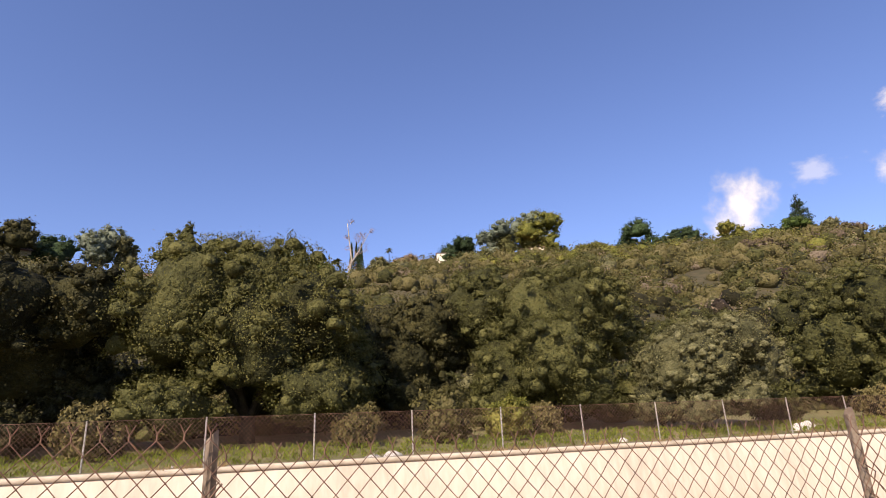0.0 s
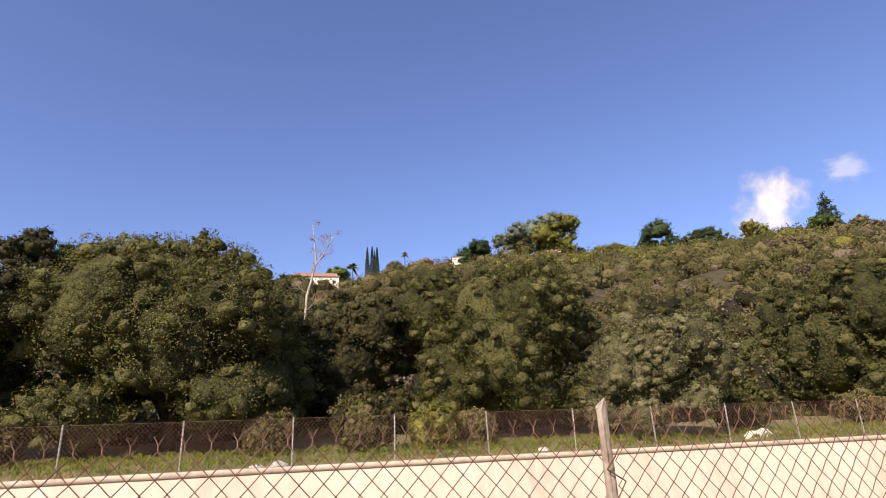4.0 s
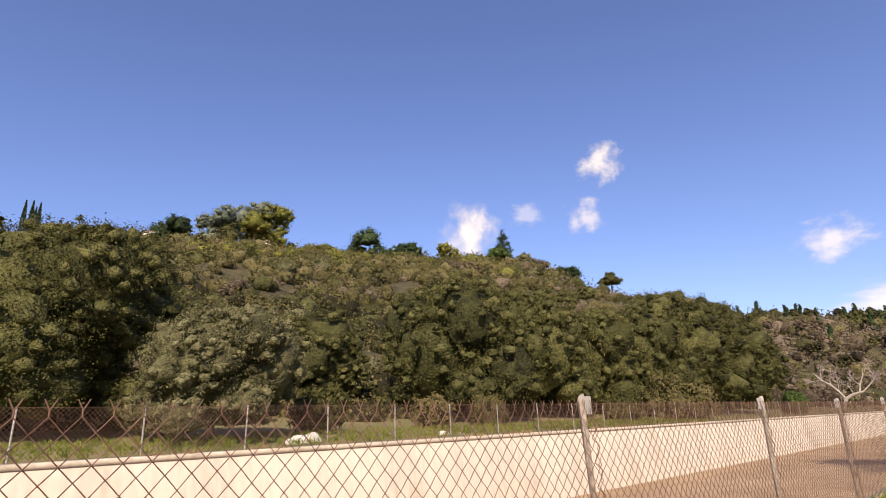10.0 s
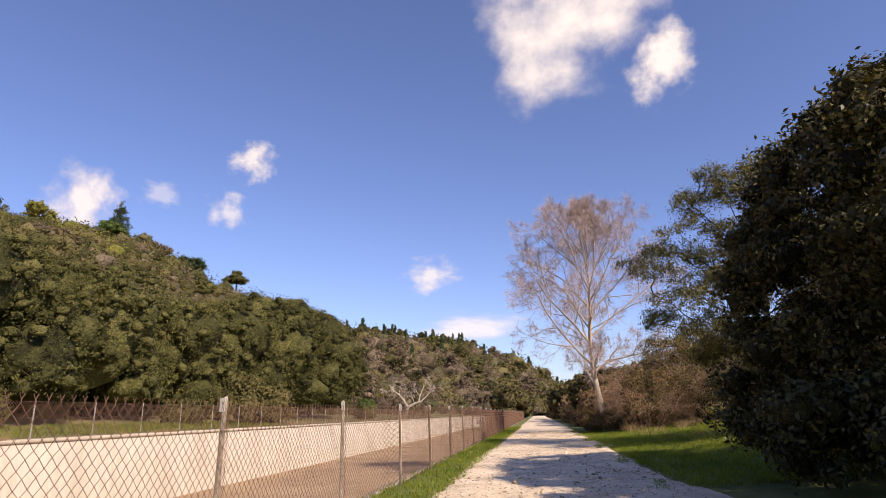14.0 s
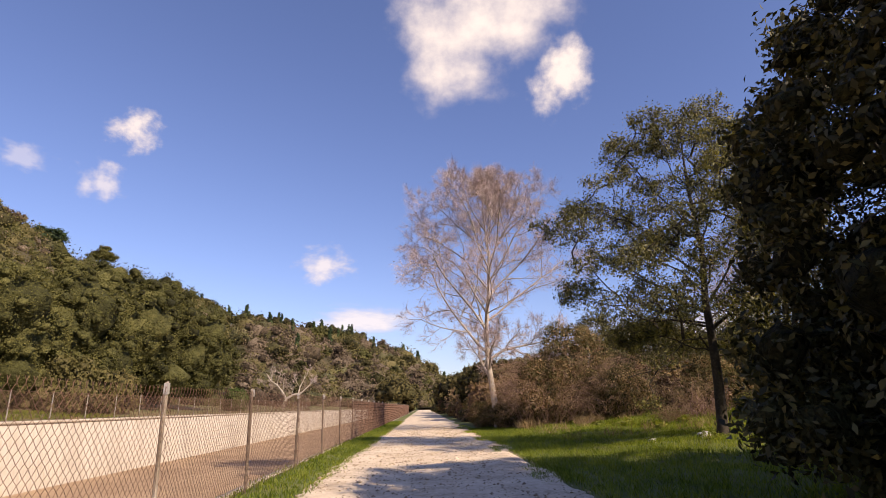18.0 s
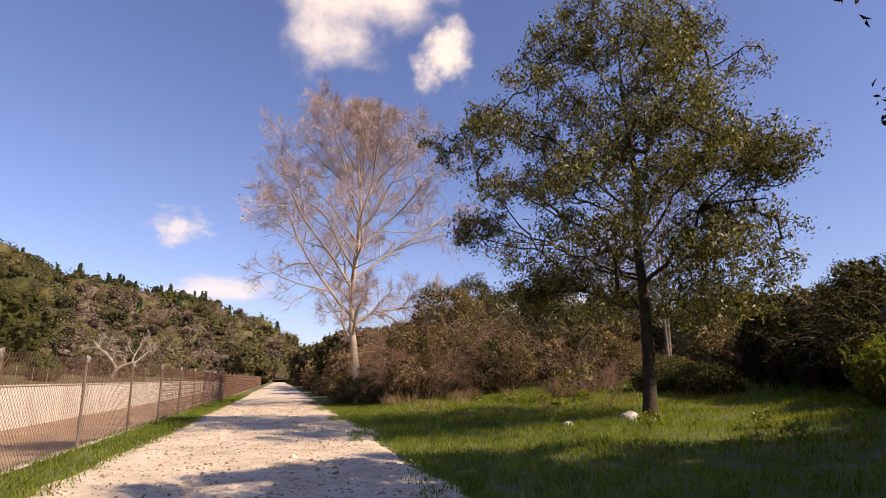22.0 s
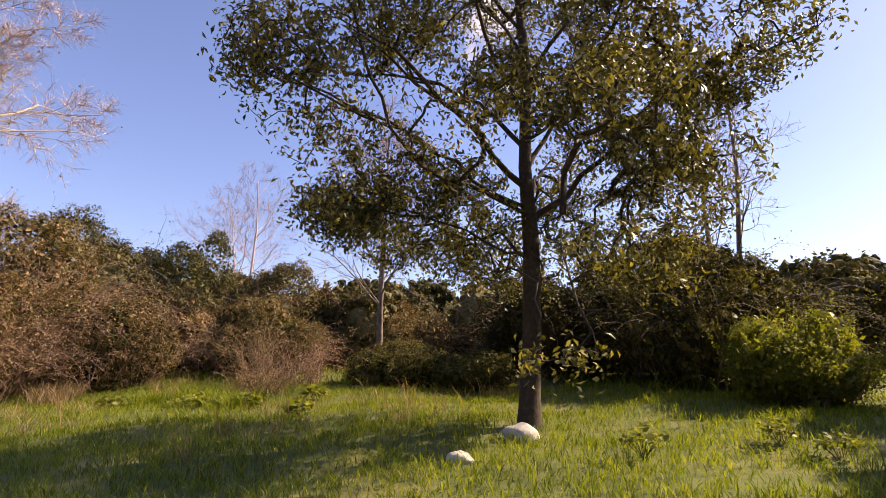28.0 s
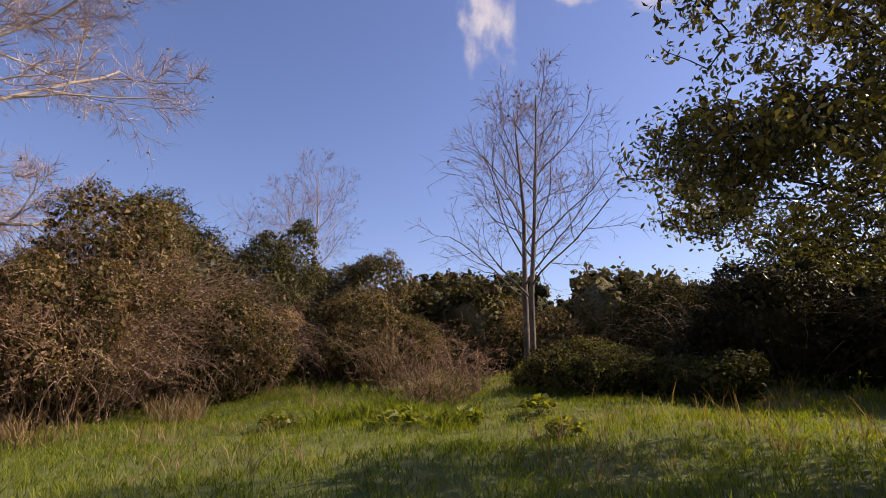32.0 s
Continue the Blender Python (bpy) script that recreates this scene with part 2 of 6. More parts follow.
def thing(name, label, category, group="", at=None):
    ob = new(name)
    ob.empty_display_size = 0.1
    if at is not None:
        ob.matrix_basis = at
    return tagged(ob, label, category, group)


def part(name, bm, material, parent, label=""):
    me = bpy.data.meshes.new(name)
    bm.to_mesh(me)
    bm.free()
    me.materials.append(material)
    return piece(name, me, parent, label)


def box(bm, x0, x1, y0, y1, z0, z1):
    m = Matrix.Translation(((x0 + x1) / 2, (y0 + y1) / 2, (z0 + z1) / 2)) @ Matrix.Diagonal((x1 - x0, y1 - y0, z1 - z0, 1))
    return bmesh.ops.create_cube(bm, size=1, matrix=m)


def leaves(name, pts, size, rng, material, aspect=0.45, lift=0.3, curl=0.25):
    """Small folded leaves at the given points, in random directions."""
    n = len(pts)
    pts = np.asarray(pts)
    d = rng.normal(size=(n, 3))
    d[:, 2] = d[:, 2] * 0.8 - lift * 0.3
    d /= np.linalg.norm(d, axis=1)[:, None]
    up = rng.normal(size=(n, 3)) + (0, 0, lift)
    if pts.shape[1] == 6:
        o = pts[:, 3:]
        up = o * 1.5 + rng.normal(size=(n, 3)) * 1.0 + (0, 0, lift)
        d = np.cross(up, d)
        d /= np.linalg.norm(d, axis=1)[:, None]
        pts = pts[:, :3]
    s = np.cross(d, up)
    s /= np.linalg.norm(s, axis=1)[:, None] + 1e-9
    nn = np.cross(s, d)
    length = (size * rng.uniform(0.6, 1.3, n))[:, None]
    p = np.asarray(pts)
    base, tip = p - d * length * 0.5, p + d * length * 0.5 - nn * length * curl * 0.5
    mid = p + nn * length * curl * 0.3
    a, b = mid + s * length * aspect * 0.5, mid - s * length * aspect * 0.5
    v = np.stack([base, a, tip, b], 1).reshape(-1, 3)
    return mesh(name, v, np.arange(4 * n).reshape(-1, 4), material)


def ball(sub):
    bm = bmesh.new()
    bmesh.ops.create_icosphere(bm, subdivisions=sub, radius=1)
    v = np.array([q.co[:] for q in bm.verts])
    f = np.array([[q.index for q in p.verts] for p in bm.faces])
    bm.free()
    return v, f


BALLS = {k: ball(k) for k in (1, 2, 3)}


def lumps(name, domes, material, sub=2, uneven=0.2, seed=0, fill=0.78):
    """Uneven rounded masses of foliage, one on each dome (x, y, z, rx, ry, rz), in one mesh."""
    rng = np.random.default_rng(seed + 7000)
    D = np.asarray(domes, float)
    v, f = BALLS[sub]
    w = rng.normal(size=(len(D), 5, 3)) * np.array([2.2, 3.2, 4.5, 6.5, 9.0])[None, :, None]
    ph = rng.uniform(0, 6.28, (len(D), 5, 1))
    amp = np.array([0.6, 0.5, 0.42, 0.36, 0.3])[None, :, None]
    k = 1 + uneven * (np.sin(w @ v.T + ph) * amp).sum(1)
    P = D[:, None, :3] + v[None] * D[:, None, 3:6] * (fill * k[:, :, None])
    F = f[None] + (np.arange(len(D)) * len(v))[:, None, None]
    return mesh(name, P.reshape(-1, 3), F.reshape(-1, 3), material, True)


def tubes(name, segs, material, sides=5, smooth=True):
    """Tapered limbs: rows of start, end, radius at start, radius at end."""
    s = np.asarray(segs, float)
    p0, p1, r0, r1 = s[:, 0:3], s[:, 3:6], s[:, 6:7], s[:, 7:8]
    d = p1 - p0
    d /= np.linalg.norm(d, axis=1)[:, None] + 1e-9
    ref = np.where(np.abs(d[:, 2:3]) > 0.9, [[1.0, 0, 0]], [[0, 0, 1.0]])
    u = np.cross(d, ref)
    u /= np.linalg.norm(u, axis=1)[:, None]
    w = np.cross(d, u)
    ring = []
    for p, r in ((p0, r0), (p1, r1)):
        for k in range(sides):
            a = 2 * math.pi * k / sides
            ring.append(p + r * (math.cos(a) * u + math.sin(a) * w))
    v = np.stack(ring, 1).reshape(-1, 3)
    k = np.arange(sides)
    f = np.stack([k, (k + 1) % sides, (k + 1) % sides + sides, k + sides], 1)
    f = (f[None] + (np.arange(len(s)) * 2 * sides)[:, None, None]).reshape(-1, 4)
    return mesh(name, v, f, material, smooth)


def stem_mesh(name, points, radii, material, sides=8, wob=0.0, seed=0):
    """One unbroken tapering stem through the given points."""
    rng = np.random.default_rng(seed)
    P, v = np.asarray(points, float), []
    for k in range(len(P)):
        d = P[min(k + 1, len(P) - 1)] - P[max(k - 1, 0)]
        d /= np.linalg.norm(d)
        u = np.cross(d, (0.3, 1.0, 0.1))
        u /= np.linalg.norm(u)
        w = np.cross(d, u)
        for q in range(sides):
            a = 2 * math.pi * q / sides
            r = radii[k] * (1 + wob * rng.normal())
            v.append(P[k] + r * (math.cos(a) * u + math.sin(a) * w))
    q = np.arange(sides)
    f = np.stack([q, (q + 1) % sides, (q + 1) % sides + sides, q + sides], 1)
    f = (f[None] + (np.arange(len(P) - 1) * sides)[:, None, None]).reshape(-1, 4)
    return mesh(name, np.array(v), f, material, True)


def clumps(rng, lobes, n_clumps, per, spread, shell=0.55, low=-0.6):
    """Points of leaves in clumps over the outside of some lobes (x, y, z, rx, ry, rz), each with the way it faces."""
    L = np.asarray(lobes, float)
    wt = L[:, 3] * L[:, 4] + L[:, 3] * L[:, 5]
    pick = rng.choice(len(L), n_clumps, p=wt / wt.sum())
    d = rng.normal(size=(n_clumps, 3))
    d /= np.linalg.norm(d, axis=1)[:, None]
    d[:, 2] = np.where(d[:, 2] < low, -d[:, 2], d[:, 2])
    rad = shell + (1 - shell) * rng.uniform(0, 1, n_clumps) ** 0.6
    rad *= rng.uniform(0.88, 1.12, n_clumps)
    c = L[pick, :3] + d * L[pick, 3:] * rad[:, None]
    p = np.repeat(c, per, 0) + rng.normal(size=(n_clumps * per, 3)) * spread * np.repeat(rng.uniform(0.6, 1.4, n_clumps), per)[:, None]
    o = (p - np.repeat(c, per, 0)) / spread * 0.6 + np.repeat(d, per, 0) * 0.75
    o /= np.linalg.norm(o, axis=1)[:, None] + 1e-6
    return np.concatenate([p, o], 1)


def outside(pts, lobes, k=0.85):
    """Only those points that lie within none of the lobes, shrunk by k."""
    L = np.asarray(lobes, float)
    free = np.ones(len(pts), bool)
    for q in L:
        free &= (((pts[:, :3] - q[:3]) / (q[3:] * k)) ** 2).sum(1) > 1
    return pts[free]


def heap(rng, lobes, count, small, big):
    """Small domes spread evenly over the outside of some lobes."""
    c = outside(clumps(rng, lobes, count * 8, 1, 0.01, 0.9, -0.75)[:, :3], lobes, 0.84)
    got = []
    gap = 0.62 * (small + big) / 2
    for q in c:
        if len(got) < count and all((q[0] - g[0]) ** 2 + (q[1] - g[1]) ** 2 + (q[2] - g[2]) ** 2 > gap * gap for g in got):
            got.append(q)
    s = rng.uniform(small, big, len(got))
    return np.column_stack([np.array(got), s, s, s * 0.85])


def grow(rng, p, d, length, r, depth, segs, tips, spread=0.6, lift=0.15, kids=(2, 3), wander=0.25, shrink=0.72, rmin=0.004):
    """A limb that wanders and forks; fills segs and tips."""
    p, d = np.array(p, float), np.array(d, float)
    steps = 3
    for k in range(steps):
        d = d + rng.normal(size=3) * wander * 0.5 + (0, 0, lift * 0.3)
        d /= np.linalg.norm(d)
        q = p + d * length / steps
        r1 = max(rmin, r * 0.86)
        segs.append((*p, *q, r, r1))
        p, r = q, r1
        if depth > 0 and k < steps - 1 and rng.random() < 0.55:
            e = d + rng.normal(size=3) * spread
            grow(rng, p, e / np.linalg.norm(e), length * shrink * rng.uniform(0.6, 0.95), r * 0.55, depth - 1, segs, tips, spread, lift, kids, wander, shrink, rmin)
    if depth == 0:
        tips.append(p)
        return
    for _ in range(rng.integers(kids[0], kids[1] + 1)):
        e = d + rng.normal(size=3) * spread
        grow(rng, p, e / np.linalg.norm(e), length * shrink * rng.uniform(0.75, 1.1), r * 0.72, depth - 1, segs, tips, spread, lift, kids, wander, shrink, rmin)


def ramify(rng, p, d, length, r, level, out, ang=0.7, nodes=6, up=0.05, ratio=0.55, start=1, wob=0.07, rmin=0.003):
    """A straight-growing branch with side shoots set round it; out holds lists of segments, one for each level."""
    p, d = np.array(p, float), np.array(d, float)
    d /= np.linalg.norm(d)
    turn = rng.uniform(0, 6.283)
    n = max(2, nodes if level else 2)
    for k in range(n):
        d = d + rng.normal(size=3) * wob + (0, 0, up)
        d /= np.linalg.norm(d)
        q = p + d * length / n
        r1 = max(rmin, r * (1 - 0.8 / n))
        out[level].append((*p, *q, r, r1))
        p, r = q, r1
        if level and k >= start:
            ref = np.cross(d, (0.31, 0.9, 0.2))
            ref /= np.linalg.norm(ref)
            turn += 2.4 + rng.normal() * 0.3
            side = ref * math.cos(turn) + np.cross(d, ref) * math.sin(turn)
            a = ang * rng.uniform(0.75, 1.25)
            ramify(rng, p, d * math.cos(a) + side * math.sin(a), length * ratio * (1.15 - 0.6 * k / n) * rng.uniform(0.7, 1.2), max(rmin, r * 0.62), level - 1, out, ang, nodes, up, ratio, start, wob, rmin)


def smoothstep(a, b, x):
    t = np.clip((x - a) / (b - a), 0, 1)
    return t * t * (3 - 2 * t)


# ---- the lie of the land ----
def field_z(x, y):
    """Height of the near meadow: level along the path, rising gently away from it."""
    y = np.asarray(y, float)
    away = np.clip(-2.4 - y, 0, None)
    z = 0.08 * np.minimum(away, 7.0) + 0.075 * np.clip(away - 7.0, 0, 6.0)
    return z + 0.05 * np.sin(x * 0.9 + y * 1.3) * smoothstep(0.3, 3, away) + 0.04 * np.sin(x * 2.1 - y * 1.7) * smoothstep(0.3, 3, away)


FAR_Z, FLOOR_Z = 0.69, -2.7
WALL_Y = 21.4


def bank_z(x, y):
    y = np.asarray(y, float)
    return FAR_Z + 0.1 * np.sin(x * 0.13 + y * 0.2) + 0.055 * np.clip(y - 25, 0, 60)


ys = np.concatenate([[-900, -400, -200, -120, -70, -45], np.arange(-30, -2.0, 1.0), [-2.0, -1.0, 0, 1, 2.2, 3.05, 3.52, 3.54, 6, 10, 14, 18, 21.38, 21.40, 22.2], np.arange(23, 46, 1.5), [50, 60, 80, 120, 200, 400, 1500]])
xs = np.concatenate([[-900, -400, -200, -100, -50, -30], np.arange(-20, 70, 1.5), [75, 85, 100, 130, 170, 250, 400, 800, 2000]])
gx, gy = np.meshgrid(xs, ys)
gz = np.where(gy < 3.53, field_z(gx, gy), np.where(gy < 21.39, FLOOR_Z - 0.05, bank_z(gx, np.minimum(gy, 60)) - 0.03))
nx, ny = len(xs), len(ys)
i = np.arange(nx * ny).reshape(ny, nx)
quads = np.stack([i[:-1, :-1], i[:-1, 1:], i[1:, 1:], i[1:, :-1]], -1).reshape(-1, 4)
tagged(new("ground", mesh("ground", np.stack([gx, gy, gz], -1).reshape(-1, 3), quads, M_GRASSGROUND, True)), "meadow ground of patchy green and dry grass", "ground", kind="structure")


def strip(name, x0, x1, dx, profile, material, label, category, wobble=0.0, seed=1, smooth=True):
    """A long piece of ground along the path: a profile of (y, z) swept along x."""
    rng = np.random.default_rng(seed)
    xx = np.arange(x0, x1 + dx, dx)
    P = np.array(profile, float)
    v = np.zeros((len(xx), len(P), 3))
    v[..., 0] = xx[:, None]
    v[..., 1] = P[:, 0]
    v[..., 2] = P[:, 1]
    if wobble:
        for k in (0, -1):
            v[:, k, 1] += wobble * (np.sin(xx * 0.7 + k) + 0.7 * np.sin(xx * 1.9 + 2 * k) + rng.normal(size=len(xx)) * 0.6)
        v[:, 1:-1, 2] += rng.normal(size=(len(xx), len(P) - 2)) * 0.008
    a = np.arange(len(xx) * len(P)).reshape(len(xx), len(P))
    f = np.stack([a[:-1, :-1], a[1:, :-1], a[1:, 1:], a[:-1, 1:]], -1).reshape(-1, 4)
    return tagged(new(name, mesh(name, v.reshape(-1, 3), f, material, smooth)), label, category, kind="structure")


def build_path():
    """The trodden path: low ruts, hollows and a ragged edge."""
    rng = np.random.default_rng(17)
    xx = np.concatenate([np.arange(-60, 14, 0.8), np.arange(14, 62, 0.14), np.arange(62, 262, 0.8)])
    tt = np.linspace(0, 1, 34)
    X, T = np.meshgrid(xx, tt, indexing="ij")
    left = -1.95 + 0.14 * np.sin(xx * 0.4) + 0.12 * np.sin(xx * 0.83 + 0.6) + 0.07 * np.sin(xx * 1.9 + 1) + rng.normal(size=len(xx)) * 0.03
    right = 2.4 + 0.08 * np.sin(xx * 0.5 + 2) + 0.04 * np.sin(xx * 2.3) + rng.normal(size=len(xx)) * 0.03
    Y = left[:, None] * (1 - T) + right[:, None] * T
    dip = -0.02 * np.exp(-((Y + 0.6) / 0.28) ** 2) - 0.02 * np.exp(-((Y - 1.0) / 0.28) ** 2)
    lump = 0.012 * np.sin(X * 1.7 + 3 * Y) * np.sin(Y * 2.2 - X * 0.6) + 0.008 * np.sin(X * 4.1 - Y * 3.3) * np.sin(Y * 5 + X * 2.7) + rng.normal(size=X.shape) * 0.0035
    Z = 0.035 + dip + lump
    Z[:, 0] = Z[:, -1] = 0.0
    a = np.arange(X.size).reshape(X.shape)
    f = np.stack([a[:-1, :-1], a[1:, :-1], a[1:, 1:], a[:-1, 1:]], -1).reshape(-1, 4)
    return tagged(new("path", mesh("path", np.stack([X, Y, Z], -1).reshape(-1, 3), f, M_PATH, True)), "pale dusty gravel footpath with worn ruts", "path", kind="structure")


build_path()
strip("channel_floor", -120, 300, 3.0, [(3.5, FLOOR_Z), (8, FLOOR_Z), (14, FLOOR_Z), (20.85, FLOOR_Z)], M_SILT, "brown silt-covered floor of the flood channel", "channel floor")
strip("channel_wall_far", -120, 300, 3.0, [(20.7, FLOOR_Z - 0.3), (21.28, FAR_Z - 0.12), (21.3, FAR_Z - 0.1), (22.0, FAR_Z - 0.1)], M_CONCRETE, "pale tan concrete wall of the flood channel", "channel wall")
strip("coping_trim", -120, 300, 3.0, [(21.3, FAR_Z - 0.1), (21.25, FAR_Z - 0.1), (21.24, FAR_Z + 0.05), (21.26, FAR_Z + 0.07), (22.0, FAR_Z + 0.08), (22.0, FAR_Z - 0.4)], M_COPING, "worn pale coping along the top of the channel wall", "coping", smooth=False)
strip("channel_wall_near", -120, 300, 3.0, [(3.36, -0.4), (3.36, 0.02), (3.52, 0.02), (3.9, FLOOR_Z - 0.3)], M_COPING, "near concrete wall of the flood channel below the fence", "channel wall")
strip("far_bank", -200, 400, 2.5, [(22.0, FAR_Z - 0.05), (24, FAR_Z + 0.05), (27, FAR_Z + 0.2), (31, FAR_Z + 0.5), (36, FAR_Z + 1.0), (45, FAR_Z + 2)], M_BANK, "grassy strip along the far bank with bare earth", "bank")


# ---- hillside beyond the channel ----
HC = np.array([10.0, 1.0])
H_AZ = [-6, -2, -0.6, 0.8, 4.1, 7.9, 13.5, 18.0, 23.3, 27.7, 30.2, 33.4, 37.1, 41.8, 46.2, 50.3, 55.7, 62.0, 69.1, 73.3, 79.3, 81.6, 86.7, 92.3, 101.7, 104.9, 109.4, 113.7, 130, 150, 180]
H_EL = [1.0, 1.6, 2.4, 4.0, 5.2, 6.5, 7.1, 7.4, 9.6, 10.4, 11.2, 12.5, 14.2, 15.2, 15.2, 15.4, 16.0, 16.3, 16.5, 16.3, 15.9, 15.1, 14.6, 14.6, 13.4, 13.3, 14.0, 13.5, 11, 9, 6]
H_R = [700, 650, 627, 603, 575, 544, 517, 495, 475, 466, 460, 453, 446, 434, 419, 408, 389, 362, 340, 340, 340, 338, 316, 284, 246, 240, 237, 235, 230, 230, 230]


def hill_ridge(az):
    return np.interp(az, H_AZ, H_R), np.interp(az, H_AZ, H_EL)


def hill_foot(az):
    return np.clip(37 / np.maximum(np.sin(np.radians(az)), 0.12), 36, 260)


def hill_z(az, r):
    R, el = hill_ridge(az)
    F = hill_foot(az)
    top = 1.6 + R * np.tan(np.radians(el))
    u = (r - F) / (R - F)
    g = np.where(u < 1, 0.65 * np.clip(u, 0, 1) + 0.35 * smoothstep(0, 1, u), 1 - 0.5 * np.clip(u - 1, 0, 1))
    lump = 2.2 * np.sin(az * 0.55 + r * 0.03) * np.sin(r * 0.045 + az * 0.2) * smoothstep(0.05, 0.4, u) * (1 - smoothstep(0.75, 1, u))
    return 1.0 + (top - 1.0) * g + lump


def at_hill(az, r, sink=0.0):
    a = math.radians(az)
    return HC[0] + r * math.cos(a), HC[1] + r * math.sin(a), float(hill_z(az, r)) - sink


az_g, u_g = np.meshgrid(np.arange(-6, 181, 1.0), np.concatenate([np.linspace(-0.02, 1, 34), [1.3, 2.0]]))
r_g = hill_foot(az_g) + u_g * (hill_ridge(az_g)[0] - hill_foot(az_g))
hv = np.stack([HC[0] + r_g * np.cos(np.radians(az_g)), HC[1] + r_g * np.sin(np.radians(az_g)), hill_z(az_g, r_g)], -1)
hi = np.arange(az_g.size).reshape(az_g.shape)
hq = np.stack([hi[:-1, :-1], hi[1:, :-1], hi[1:, 1:], hi[:-1, 1:]], -1).reshape(-1, 4)
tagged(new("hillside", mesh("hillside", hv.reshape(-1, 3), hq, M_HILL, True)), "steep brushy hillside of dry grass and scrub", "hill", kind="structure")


# ---- kinds of vegetation ----
def core(name, lobes, scale, material, seed=0):
    """A lumpy dark inside for a crown, so that it does not show sky all through."""
    bm = bmesh.new()
    for k, (x, y, z, rx, ry, rz) in enumerate(lobes):
        r = bmesh.ops.create_icosphere(bm, subdivisions=2, radius=1)
        for v in r["verts"]:
            f = scale * (1 + 0.16 * noise.noise(v.co * 2.1 + Vector((seed, k, 0))))
            v.co = Vector((x + v.co.x * rx * f, y + v.co.y * ry * f, z + v.co.z * rz * f))
    me = bpy.data.meshes.new(name)
    bm.to_mesh(me)
    bm.free()
    for q in me.polygons:
        q.use_smooth = True
    me.materials.append(material)
    return me


def big_oak(seed, r, h, leaf_mat, n=900, per=11, size=0.2, label="", category="oak tree", group=""):
    """A broad spreading oak, its crown a heap of small leafy domes reaching near the ground."""
    rng = np.random.default_rng(seed)
    root = thing("oak_tree", label, category, group)
    lobes = [(0, 0, h * 0.56, r * 0.72, r * 0.72, h * 0.36)]
    for k in range(9):
        a, q = k * 2.4 + rng.uniform(-0.3, 0.3), rng.uniform(0.4, 0.72)
        s = rng.uniform(0.30, 0.46)
        lobes.append((r * q * math.cos(a), r * q * math.sin(a), h * rng.uniform(0.28, 0.80), r * s, r * s, h * s * 0.62))
    segs, tips = [], []
    for k in range(4):
        a = k * 1.6 + rng.uniform(0, 0.6)
        grow(rng, (0.1 * math.cos(a), 0.1 * math.sin(a), h * 0.12), (0.5 * math.cos(a), 0.5 * math.sin(a), 0.9), h * 0.3, r * 0.035, 2, segs, tips)
    segs.append((0, 0, -0.4, 0, 0, h * 0.14, r * 0.065, r * 0.05))
    piece("trunk", tubes("trunk", segs, M_BARK, 4), root)
    for k in range(5):
        a = k * 1.26 + rng.uniform(-0.3, 0.3)
        lobes.append((r * 0.66 * math.cos(a), r * 0.66 * math.sin(a), h * rng.uniform(0.14, 0.24), r * 0.3, r * 0.3, h * 0.12))
    domes = heap(rng, lobes, 380, r * 0.05, r * 0.14)
    pts = np.concatenate([outside(clumps(rng, domes, int(n * 0.75), per, r * 0.015, 0.7, -0.8), lobes, 0.8), outside(clumps(rng, lobes, int(n * 0.75), per, r * 0.035, 0.9, -0.8), lobes, 0.82)])
    piece("crown", leaves("crown", pts, size, rng, leaf_mat, 0.6, curl=0.22), root)
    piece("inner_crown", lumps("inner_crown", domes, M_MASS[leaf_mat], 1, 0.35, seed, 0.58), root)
    # solid core in the foliage colour, a backing behind the leaves
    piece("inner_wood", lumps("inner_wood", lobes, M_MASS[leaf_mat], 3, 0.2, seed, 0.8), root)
    return root


def shrub(seed, leaf_mat, n=110, per=7, name="shrub", label="", category="shrub", size=0.17, flat=0.75):
    """A round shrub one metre in radius, of small leafy domes."""
    rng = np.random.default_rng(seed)
    root = thing(name, label, category)
    lobes = [(0, 0, 0.45 * flat, 0.75, 0.75, 0.6 * flat)]
    for k in range(5):
        a = k * 1.26 + rng.uniform(-0.4, 0.4)
        q = rng.uniform(0.3, 0.6)
        lobes.append((q * math.cos(a), q * math.sin(a), rng.uniform(0.25, 0.8) * flat, 0.42, 0.42, 0.42 * flat))
    domes = heap(rng, lobes, 80, 0.10, 0.2)
    pts = np.concatenate([outside(clumps(rng, domes, int(n * 0.7), per, 0.04, 0.62, -0.7), lobes, 0.8), outside(clumps(rng, lobes, int(n * 0.7), per, 0.045, 0.9, -0.7), lobes, 0.82)])
    piece("foliage", leaves("foliage", pts, size, rng, leaf_mat, 0.6, curl=0.22), root)
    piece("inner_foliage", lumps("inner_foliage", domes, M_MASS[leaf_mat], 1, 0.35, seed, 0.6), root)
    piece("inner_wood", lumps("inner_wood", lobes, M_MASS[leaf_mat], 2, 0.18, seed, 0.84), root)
    return root


